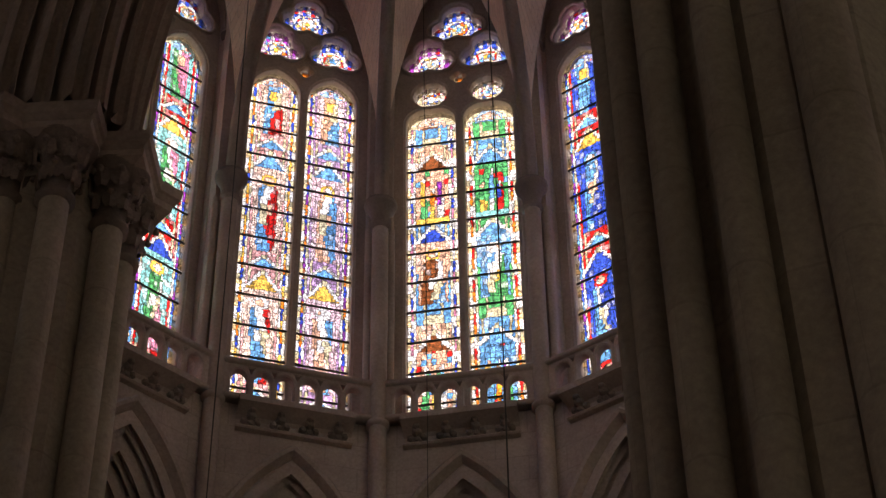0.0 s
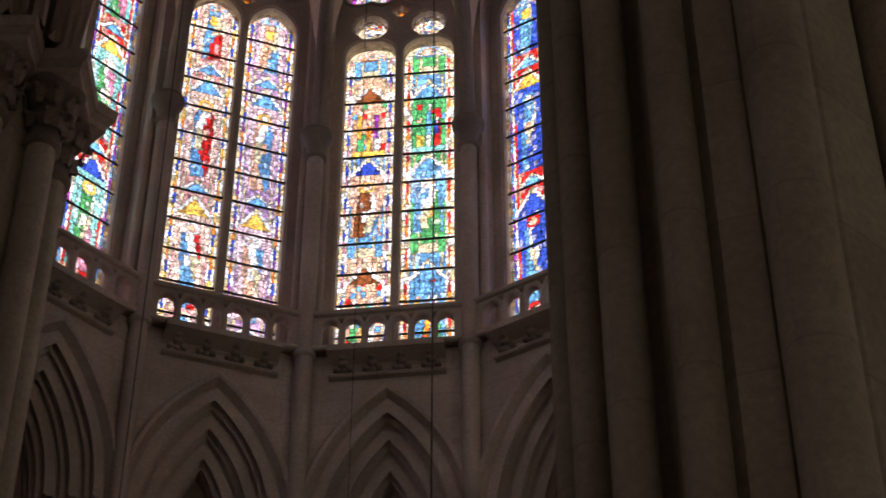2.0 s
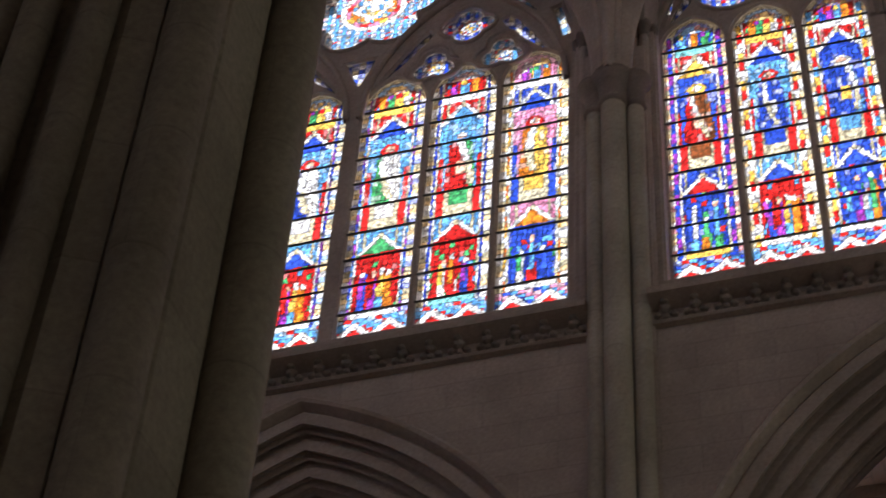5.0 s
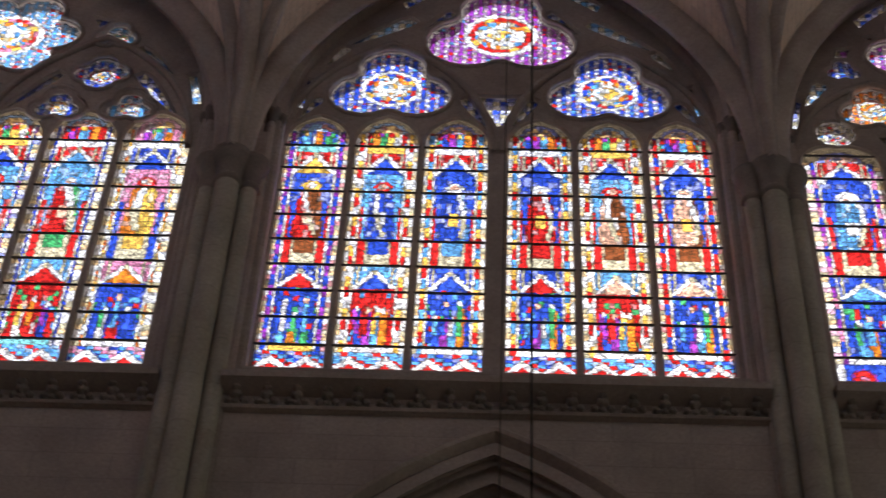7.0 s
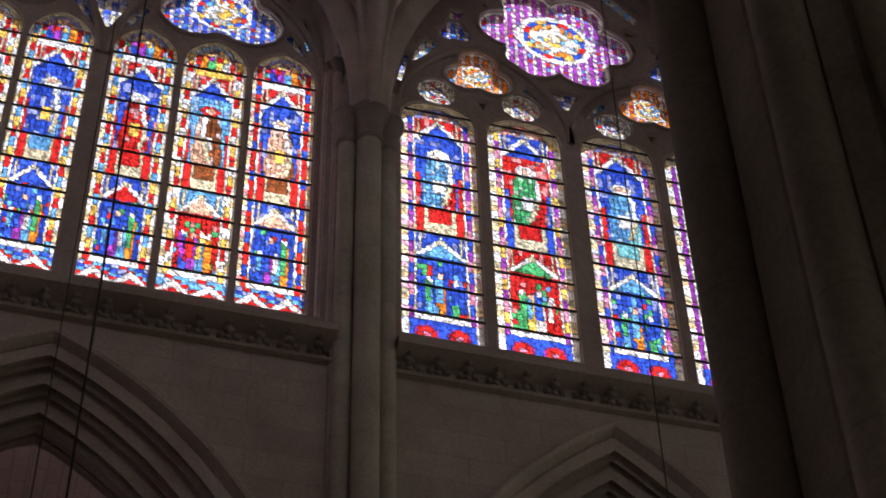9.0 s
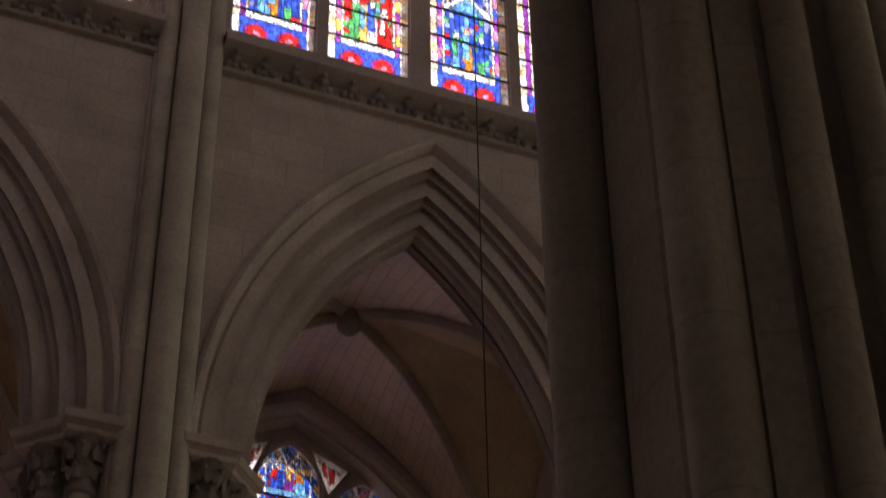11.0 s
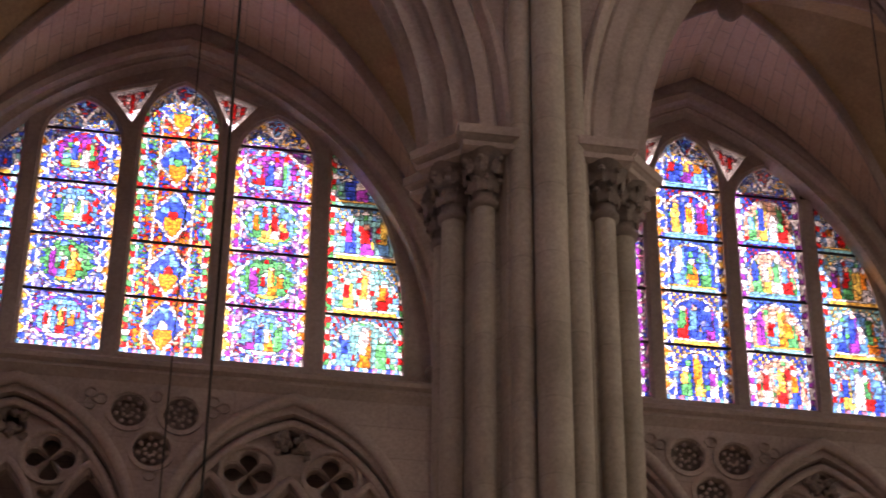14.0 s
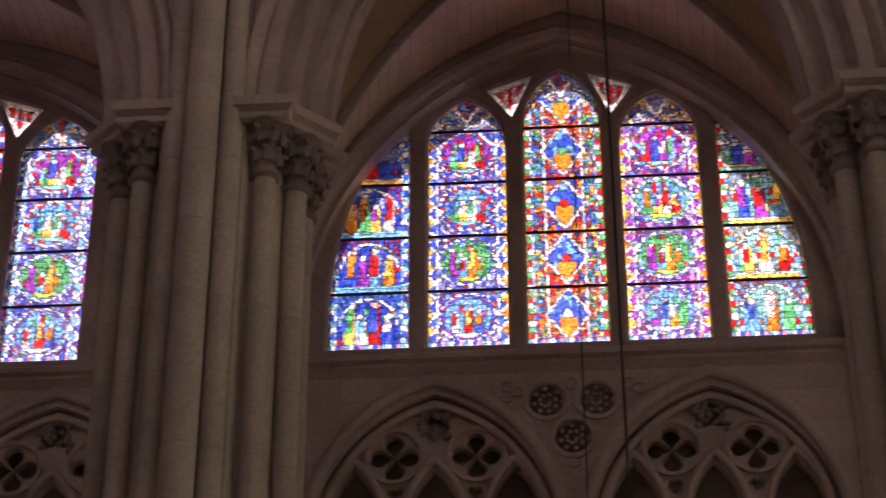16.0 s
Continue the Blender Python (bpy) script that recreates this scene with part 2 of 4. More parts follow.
def gable(u, t, ground, sky, a, b):
    """A pale pointed canopy with pinnacles against the ground colour."""
    s = abs(u - 0.5)
    g = t + s * 1.5
    if 0.62 < g < 0.84:
        return WHITE if s > 0.08 else CREAM
    if g <= 0.62:
        return sky if s < 0.22 else shade(sky, 0.6)
    if 0.36 < s < 0.42:
        return CREAM
    return shade(ground, 0.75 + 0.4 * (b > 0.5)) if b < 0.75 else paler(ground, 0.3)


def figures(field, robe, robe2, border, register=5.0, base=0.5, edge=WHITE, pale=0.1, second=None, roses=False):
    """Seated or standing figures under pale gables, small scenes below them, between pale blocks and coloured beads."""
    other = second or (RED if field in (BLUE, SKYB, GREEN, WHITE, CYAN) else BLUE)
    tall = register < 4.5
    lo, hi = (0.0, 0.42) if tall else (1.45, 2.05)

    def colour(i, j, nc, u, v, h, a, b):
        e = min(u, 1 - u)
        if v > h - 0.42:
            q = math.hypot((u - 0.5) * 1.05, v - h + 0.44)
            return CREAM if q > 0.31 else (paler(field, 0.3) if q > 0.24 else (paler([YELLOW, SKYB, FLESH][int(h * 7 + len(border)) % 3], 0.2) if b < 0.45 else [WHITE, paler(other, 0.25), paler(field, 0.3), FLESH][int((0.5 * a + 0.5 * b) * 9) % 4]))
        if roses and v < base:
            d = math.hypot((((u - 0.1) / 0.8 * 2) % 1.0 - 0.5) * 0.55, v - 0.2)
            return WHITE if e < 0.1 else (PINK if d < 0.06 else RED if d < 0.17 else PURPLE if d < 0.2 else BLUE)
        if v < base:
            q = abs(((u * 2.0) % 1.0) - 0.5) * 2
            d = (v - 0.12) / (base - 0.1) - 0.62 * (1 - q)
            return WHITE if -0.26 < d < 0.12 else ([field, paler(field, 0.4), other, SKYB][(i // 3 + j // 2) % 4] if d > 0 else RED)
        if e < 0.095:
            return [CREAM, paler(edge, 0.4), WHITE, paler(YELLOW, 0.35)][(j // 3 + (u > 0.5)) % 4]
        if e < 0.155:
            return border[(j // 3) % len(border)] if (j // 3) % 2 else shade(border[(j // 3 + 1) % len(border)], 0.9)
        if e < 0.185:
            return WHITE if (j // 5) % 3 else CREAM
        x = (u - 0.5) / 0.63 + 0.5
        row, w = divmod(v - base, register)
        key = row * 2.3 + h + 1.7 * len(border) + sum(field) * 4
        if w < lo:
            return small_scene(x, w / lo, other if int(key) % 2 else field, a, b, key)
        if w < hi:
            return gable(x, (w - lo) / (hi - lo), other if tall else field, robe if not tall else SKYB, a, b)
        t = (w - hi) / (register - hi)
        s = abs(x - 0.5)
        if t > 0.8:
            return gable(x, (t - 0.8) / 0.24, other, [SKYB, YELLOW, BLUE][int(key) % 3], a, b)
        if not tall and t < 0.2:
            return CREAM if s < 0.32 and (s > 0.24 or t < 0.09) else (shade(robe2, 0.8) if s <= 0.24 else other)
        head = math.hypot(s * 1.0, (t - 0.68) * (register - hi) * 1.5)
        if head < 0.12:
            return FLESH if b < 0.6 else WHITE
        if head < 0.22:
            return [YELLOW, RED, WHITE, SKYB][int(key) % 4]
        wide = (0.36 - 0.17 * abs(t - 0.3) * 2) if not tall else 0.27 + 0.05 * math.sin(t * 7 + key)
        if s < wide and t < 0.63:
            lean = x - 0.5 + 0.18 * math.sin(t * 6 + key)
            if abs(lean - 0.06) < 0.045 + pale * 0.14 and t > 0.24:
                return WHITE if t > 0.44 else CREAM
            if 0.34 < t < 0.45 and s < 0.13:
                return [WHITE, FLESH, YELLOW][int(key * 3) % 3]
            c = robe if lean < 0.06 else robe2
            return shade(c, 0.6 + 0.7 * b) if b < 0.85 else paler(c)
        c = field if s < 0.4 or t > 0.5 else other
        return paler(c, 0.3) if b > 0.75 else shade(c, 0.85 + 0.6 * b)
    return colour


def medallions(field, inner, border, size=0.96, zig=False, shape="tier"):
    """Small scenes one above another: in round medallions, in pointed frames, or in tiers under pale arcs, between toothed or beaded borders."""
    def colour(i, j, nc, u, v, h, a, b):
        k = min(i, nc - 1 - i)
        if v < 0.1:
            return [SKYB, WHITE, BLUE, PINK][(i // 2) % 4]
        if zig and k < 5:
            z = abs((j % 8) - 4)
            if k == 4:
                return WHITE if (j // 3) % 4 else SKYB
            return WHITE if z - k in (0, 1) and a < 0.8 else (border[0] if z > k and b < 0.6 else border[1] if z > k else border[-1])
        if not zig and k == 0:
            return border[(j // 2) % len(border)]
        if not zig and k < 3:
            return WHITE if (j // 3) % 3 == 0 else border[(j // 3) % len(border)]
        if not zig and k == 3:
            return WHITE if (j // 3) % 2 else SKYB
        if v > h - 0.5:
            q = abs(u - 0.5) * 1.16 + (h - v) * 0.55
            return WHITE if 0.2 < q < 0.26 else ([inner, SKYB, RED][int(a * 3)] if q <= 0.2 else [BLUE, SKYB, YELLOW, WHITE][int(a * 4)])
        row, t = divmod((v - 0.02) / size, 1.0)
        key = h * 1.3 + row * 2.4 + len(border) + sum(field) * 3
        dx, dz = (u - 0.5) * 1.16, (t - 0.5) * size
        if shape == "round":
            d = math.hypot(dx, dz)
            if d > 0.42:
                return [field, BLUE, PURPLE, RED, SKYB, field, WHITE, BLUE][int(a * 8)] if b < 0.75 else paler(field, 0.3)
            if d > 0.375:
                return WHITE if (i + j) % 4 else inner
            if d > 0.335:
                return inner if int((math.atan2(dz, dx) + 3.2) * 3.5) % 2 else [RED, GREEN, PURPLE][int(key) % 3]
            return small_scene(dx / 0.66 + 0.5, dz / 0.66 + 0.5, [inner, GREEN, PURPLE, SKYB][int(key) % 4], a, b, key)
        if shape == "pointed":
            d = abs(dx) * 1.3 + abs(dz) * 0.9
            if abs(d - 0.4) < 0.035:
                return WHITE
            if d < 0.37:
                q = math.hypot(dx, dz)
                return [GREEN, RED, WHITE][int(key) % 3] if q < 0.07 else (ORANGE if dz < -0.05 and abs(dx) < 0.14 else inner if b < 0.7 else SKYB)
            if 0.25 < abs(dx) < 0.29:
                return WHITE
            return [ORANGE, RED, BLUE, GREEN, SKYB, YELLOW, field, FLESH][int((0.7 * b + 0.3 * a) * 8)] if abs(dx) > 0.29 else [field, BLUE, ORANGE, RED, FLESH][int((0.6 * b + 0.4 * a) * 5)]
        d = math.hypot((u - 0.5) * 1.3, t - 0.42)
        if t > 0.42 and abs(d - 0.46) < 0.024:
            return WHITE if (i + j) % 5 else border[1]
        if t > 0.42 and d > 0.47:
            return shade(field, 0.6 + 0.7 * b) if (i + j // 2) % 3 else [RED, SKYB, YELLOW][int(key) % 3]
        if t < 0.07:
            return [SKYB, CYAN, YELLOW][int(key) % 3]
        return small_scene((u - 0.5) * 1.25 + 0.5, t, inner, a, b, key)
    return colour


def rosette(cx, cz, r, ring, petal, inner=None):
    """A pale medallion ringed with colour, for the foils of a window's head."""
    def colour(i, j, nc, u, v, h, a, b, x=0, z=0):
        if inner and not inside(inner, x, z):
            return WHITE
        d = math.hypot(x - cx, z - cz) / r
        if d < 0.5 and r > 0.3:
            if d > 0.42:
                return WHITE
            if d > 0.34:
                return [ring, YELLOW, ring, RED][int((math.atan2(z - cz, x - cx) + 3.2) * 2.6) % 4]
            g = abs(x - cx) / r + abs(z - cz) / r * 1.25
            if 0.22 < g < 0.34:
                return WHITE
            return [WHITE, YELLOW, SKYB, CREAM][int(b * 4)] if g < 0.22 else [SKYB, CREAM, WHITE, ORANGE][int(b * 4)]
        if r < 0.25:
            return [WHITE, paler(petal, 0.3), CREAM, petal, paler(petal, 0.6)][(i // 3 + 2 * (j // 3)) % 5]
        q = (i // 2 + 2 * (j // 2)) % 4
        if q == 0:
            return WHITE if a < 0.7 else paler(PINK, 0.4)
        return petal if q == 1 else (paler(petal, 0.35) if q == 2 else (petal if b < 0.5 else [SKYB, RED, paler(petal, 0.2)][int(b * 12) % 3]))
    colour.where = True
    return colour


def glaze(parent, loop, y, design, seed, cell=0.042, panel=0.62, bars=True, density=1.0):
    """The leaded glass of one light: panes between iron bars, lead strips along every change of colour."""
    rng = np.random.default_rng(seed)
    xs, zs = [p[0] for p in loop], [p[1] for p in loop]
    x0, x1, z0, z1 = min(xs) - 0.015, max(xs) + 0.015, min(zs) - 0.015, max(zs) + 0.015
    nc, nr = max(3, round((x1 - x0) / cell)), max(3, round((z1 - z0) / cell))
    dx, dz = (x1 - x0) / nc, (z1 - z0) / nr
    jit = rng.random((nr + 1, nc + 1, 2)) - 0.5
    jit[:, [0, -1], 0] *= 0
    jit[[0, -1], :, 1] *= 0
    a, b = rng.random((nr, nc)), rng.random((nr // 3 + 1, nc // 2 + 1))
    where = hasattr(design, "where")

    def corner(i, j):
        return (x0 + (i + 0.7 * jit[j, i, 0]) * dx, z0 + (j + 0.7 * jit[j, i, 1]) * dz)
    corners = [[corner(i, j) for i in range(nc + 1)] for j in range(nr + 1)]
    ins = [[inside(loop, *corners[j][i]) for i in range(nc + 1)] for j in range(nr + 1)]
    col, h = {}, z1 - z0
    for j in range(nr):
        for i in range(nc):
            if ins[j][i] or ins[j][i + 1] or ins[j + 1][i] or ins[j + 1][i + 1]:
                more = {"x": x0 + (i + 0.5) * dx, "z": z0 + (j + 0.5) * dz} if where else {}
                c = design(i, j, nc, (i + 0.5) / nc, (j + 0.5) * dz, h, a[j, i], b[j // 3, i // 2], **more)
                col[i, j] = c
    light = new("light_opening")
    light.name = "lancet_light" if not where else "tracery_light"
    light.parent = parent
    per = max(1, round(panel / dz))
    rows = {}
    for (i, j), c in col.items():
        rows.setdefault(j // per, []).append((i, j, c))
    for k, cells in sorted(rows.items()):
        vs, fs, tint, seen = [], [], [], {}
        for i, j, c in cells:
            f = []
            for p in ((i, j), (i + 1, j), (i + 1, j + 1), (i, j + 1)):
                if p not in seen:
                    seen[p] = len(vs)
                    q = corners[p[1]][p[0]]
                    vs.append((q[0], y, q[1]))
                f.append(seen[p])
            fs.append(f)
            w = (0.8 + 0.4 * rng.random()) * density
            tint.append([min(1.0, ch * w) for ch in c])
        mesh_object("pane", vs, fs, GLASS, light, tint=tint)
    vs, fs = [], []
    wide = 0.006

    def strip(p, q, wd):
        d = (q[0] - p[0], q[1] - p[1])
        L = math.hypot(*d) or 1
        ox, oz = -d[1] / L * wd, d[0] / L * wd
        n = len(vs)
        vs.extend([(p[0] + ox, y - 0.005, p[1] + oz), (p[0] - ox, y - 0.005, p[1] - oz), (q[0] - ox, y - 0.005, q[1] - oz), (q[0] + ox, y - 0.005, q[1] + oz)])
        fs.append((n, n + 1, n + 2, n + 3))
    for (i, j), c in col.items():
        if col.get((i + 1, j), c) != c:
            strip(corners[j][i + 1], corners[j + 1][i + 1], wide)
        if col.get((i, j + 1), c) != c:
            strip(corners[j + 1][i], corners[j + 1][i + 1], wide)
    if vs:
        mesh_object("lead_cames", vs, fs, LEAD, light)
    if bars:
        for k in range(1, nr // per + 1):
            zb = z0 + k * per * dz
            if zb < z1 - 0.25:
                box("saddle_bar", (x0 - 0.02, y - 0.035, zb - 0.021), (x1 + 0.02, y - 0.012, zb + 0.021), IRON, light)
    return light


def frame_at(left, right):
    """A bay's own axes from its left and right ends as seen from inside: x to the right, y outwards, z up from the eye's level."""
    l, r = Vector((*left, EYE)), Vector((*right, EYE))
    x = (r - l).normalized()
    y = Vector((0, 0, 1)).cross(x)
    m = Matrix.Identity(4)
    for k in range(3):
        m[k][0], m[k][1], m[k][2], m[k][3] = x[k], y[k], (0, 0, 1)[k], (l[k] + r[k]) / 2
    return m, (r - l).length / 2


SPRING, APEX, CORNICE0, CORNICE1, VAULT0, VAULT1 = 14.14, 20.15, 20.55, 21.1, 26.2, 33.6
def orders(steps, depth, thick):
    """The profile of a stepped arch, as (depth, inset): each order is a fillet, a roll at its edge and a hollow behind it."""
    half = [(0.0, -0.17), (-0.1, -0.15), (-0.15, -0.1), (-0.13, -0.04), (-0.04, 0.0), (0.03, 0.03)]
    for k in range(steps):
        y, d = k * depth, k * 0.28 + 0.05
        half.append((y, d + 0.02))
        for q in range(7):
            a = radians(-90 + 38 * q)
            half.append((y + 0.085 + 0.085 * math.sin(a), d + 0.13 - 0.085 * math.cos(a) + 0.085))
        half += [(y + 0.14, d + 0.05), (y + 0.19, d + 0.02), (y + 0.225, d + 0.08), (y + 0.235, d + 0.22)]
    last = steps * depth
    half += [(last + 0.04, steps * 0.28 + 0.02), (last + 0.06, steps * 0.28 + 0.06)]
    return half + [(thick - y, d) for y, d in half[::-1]]


ARCH_ORDERS = orders(3, 0.245, 1.6)


def arch_moulding(parent, half, rise, z0, orders, name="arch_moulding", n=18, mat=None):
    """The stepped orders of an arch: a profile of (depth, inset) carried along the curve."""
    s = (half * half + rise * rise) / (2 * half)
    c = s - half
    vs, fs, uv = [], [], []
    k = len(orders)
    for side in (-1, 1):
        start = len(vs)
        for i in range(n + 1):
            for q, (y, d) in enumerate(orders):
                r = s - d
                top = math.acos(max(-1, min(1, c / r)))
                ang = top * i / n
                x = r * math.cos(ang) - c
                vs.append((side * x, y, z0 + r * math.sin(ang)))
                uv.append((q * 0.09, ang * s))
        for i in range(n):
            for q in range(k - 1):
                f = (start + i * k + q, start + i * k + q + 1, start + (i + 1) * k + q + 1, start + (i + 1) * k + q)
                fs.append(f if side < 0 else f[::-1])
    return mesh_object(name, vs, fs, mat or STONE, parent, uv)


def cornice(parent, w, z0, z1, step=0.42):
    """A moulded slab over a hollow frieze with a row of carved leaves."""
    prof = [(0.02, z0), (-0.1, z0 + 0.015), (-0.13, z0 + 0.045), (-0.1, z0 + 0.08), (-0.012, z0 + 0.11), (-0.012, z1 - 0.32), (-0.06, z1 - 0.26), (-0.24, z1 - 0.2), (-0.36, z1 - 0.16), (-0.38, z1 - 0.06), (-0.3, z1), (0.05, z1 + 0.01)]
    vs, fs = [], []
    for x in (-w, w):
        vs += [(x, y, z) for y, z in prof]
    k = len(prof)
    for q in range(k - 1):
        fs.append((q, q + 1, k + q + 1, k + q))
    mesh_object("cornice_moulding", vs, fs, STONE, parent)
    count = max(2, int(2 * w / step))
    zc = (z0 + z1) / 2 - 0.08
    proto = None
    for i in range(count):
        x = -w + (i + 0.5) * 2 * w / count
        if proto is None:
            bm = bmesh.new()
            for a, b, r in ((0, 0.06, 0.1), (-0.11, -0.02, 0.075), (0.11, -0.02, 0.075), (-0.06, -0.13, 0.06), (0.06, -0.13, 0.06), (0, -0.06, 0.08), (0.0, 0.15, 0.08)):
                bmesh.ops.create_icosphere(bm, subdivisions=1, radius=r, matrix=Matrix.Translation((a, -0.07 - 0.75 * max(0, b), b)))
            # leaves use the darkened stone, so the frieze hollow's shade is coloured in
            proto = part("carved_leaf", bm, CARVED_SHADED, parent)
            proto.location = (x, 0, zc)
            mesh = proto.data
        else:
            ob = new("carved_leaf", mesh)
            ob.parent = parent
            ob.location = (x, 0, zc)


def blade(x0, z0, x1, z1, w):
    """A leaf-shaped sliver from its broad end to its point."""
    d = Vector((x1 - x0, z1 - z0))
    n = Vector((-d.y, d.x)).normalized() * w
    q = Vector((x0, z0))
    return [tuple(q + d * f + n * g) for f, g in ((0, 0.35), (0.15, 0.55), (0.6, 0.4), (1, 0.06), (0.97, -0.06), (0.55, -0.35), (0.15, -0.5), (0, -0.35))]


def window(name, m, w, wh, zs, spring, apex, lights, foils, y=0.5, label="", cell=0.042, low_pane=0.62, slivers=(), heads=(), polys=(), bevel=0.045, glass_at=0.04, density=1.0):
    """A traceried window: lights are (centre, half width, foot, point, design), foils are (cx, cz, n, r, rotation, ring, petal)."""
    win = thing(name, m, label, "window", kind="structure")
    outer = [(-wh, zs)] + arc_points(wh, apex - spring, 16, 0, spring) + [(wh, zs)]
    holes, glass = [], []
    for cx, hw, za, zb, design, *lobed in lights:
        loop = lancet(cx, hw, za, zb - 0.75, hw * 0.75) if lobed else lancet(cx, hw, za, zb)
        if lobed:
            foils = foils + [(cx, zb - 0.33, 12, 0.34, 90, BLUE, CREAM)]
        holes.append(loop)
        glass.append((loop, design, True))
    def shape(cx, cz, n, r, rot):
        return foil(cx, cz, n, r, rot, *((0.37, 0.64) if n >= 6 else ())) if n > 1 else [(cx + r * math.cos(radians(rot + 120 * q)), cz + r * math.sin(radians(rot + 120 * q))) for q in range(3)]
    for cx, cz, n, r, rot, ring, petal in foils:
        # shrink a foil until stone is left all round it
        while r > 0.09:
            loop = shape(cx, cz, n, r, rot)
            probe = shape(cx, cz, n, r + 0.045, rot)
            dense = [(p[0] + (q[0] - p[0]) * f, p[1] + (q[1] - p[1]) * f) for p, q in zip(probe, probe[1:] + probe[:1]) for f in (0, 0.25, 0.5, 0.75)]
            clear = all(inside(outer, *p) for p in dense) and not any(inside(hl, *p) for hl in holes for p in dense) and not any(inside(probe, *p) for hl in holes for p in hl)
            if clear:
                break
            r *= 0.95
        if r <= 0.09:
            continue
        holes.append(loop)
        glass.append((loop, rosette(cx, cz, r, ring, petal, grown(loop, -0.045 if r > 0.8 else -0.02) if r > 0.3 else None), False))
    # small pointed lights of their own shape, one either side
    for pts, petal in polys:
        for s in (-1, 1):
            big = [(s * x, z) for x, z in pts]
            mx, mz = sum(q[0] for q in big) / len(big), sum(q[1] for q in big) / len(big)
            f = 1.0
            while f > 0.4:
                loop = [(mx + (x - mx) * f, mz + (z - mz) * f) for x, z in big]
                probe = grown(loop, 0.05)
                dense = [(p[0] + (q[0] - p[0]) * g, p[1] + (q[1] - p[1]) * g) for p, q in zip(probe, probe[1:] + probe[:1]) for g in (0, 0.2, 0.4, 0.6, 0.8)]
                if all(inside(outer, *p) for p in dense) and not any(inside(hl, *p) for hl in holes for p in dense) and not any(inside(probe, *p) for hl in holes for p in hl):
                    holes.append(loop)
                    glass.append((loop, rosette(mx, mz, 0.2, WHITE, petal), False))
                    break
                f *= 0.93
    # narrow curved lights along the edge of the head
    for a0, a1, deep in slivers:
        for s in (-1, 1):
            d = deep
            while d > 0.07:
                def edge(off):
                    pts = arc_points(wh - off, (apex - spring) * (wh - off) / wh, 40, 0, spring)[:41]
                    return [(s * -x, z) for x, z in pts[int(a0 * 40):int(a1 * 40) + 1]]
                loop = edge(0.1) + edge(0.1 + d)[::-1]
                far = edge(0.06) + edge(0.16 + d)[::-1]
                if not any(inside(hl, *q) for hl in holes for q in far) and not any(inside(far, *q) for hl in holes for q in hl):
                    holes.append(loop)
                    glass.append((loop, rosette(0, spring, 0.2, WHITE, [BLUE, SKYB][s > 0]), False))
                    break
                d *= 0.8
    # raised rolls round the foils and over the groups of lights
    for cx, cz, n, r, rot, ring, petal in foils:
        if n > 1 and r > 0.35:
            rim = grown(shape(cx, cz, n, r, rot), 0.05)
            rim = rim + rim[:2]
            tube("foil_roll", [(x, y - 0.15, z) for x, z in rim], [(-0.03, -0.04), (-0.03, 0.04), (0.03, 0.04), (0.03, -0.04)], STONE, win, ups=[(0, 1, 0)] * len(rim))
    for cx, half, z0, z1 in heads:
        arch = arc_points(half, z1 - z0, 14, cx, z0)
        tube("head_roll", [(x, y - 0.16, z) for x, z in arch], [(-0.05, -0.06), (-0.05, 0.05), (0.05, 0.05), (0.05, -0.06)], STONE, win, ups=[(0, 1, 0)] * len(arch))
    outer = [(-wh - 0.05, zs - 0.05)] + arc_points(wh + 0.05, apex - spring + 0.05, 16, 0, spring) + [(wh + 0.05, zs - 0.05)]
    plate("tracery", outer, holes, y - 0.14, y + 0.16, STONE, win, bevel=bevel)
    for k, (loop, design, bars) in enumerate(glass):
        glaze(win, loop, y + glass_at, design, len(name) * 31 + k * 7 + int(10 * abs(m[1][3])), cell, low_pane, bars, density)
    backdrop(m, -wh - 0.6, wh + 0.6, zs - 0.5, apex + 0.5, y + 0.18)
    return win


def backdrop(m, x0, x1, z0, z1, y):
    ob = mesh_object("backdrop", [(x0, y, z0), (x1, y, z0), (x1, y, z1), (x0, y, z1)], [(0, 1, 2, 3)], SKY)
    ob.matrix_world = m
    return tagged(ob, "bright hazy sky outside the window", "sky", kind="structure")


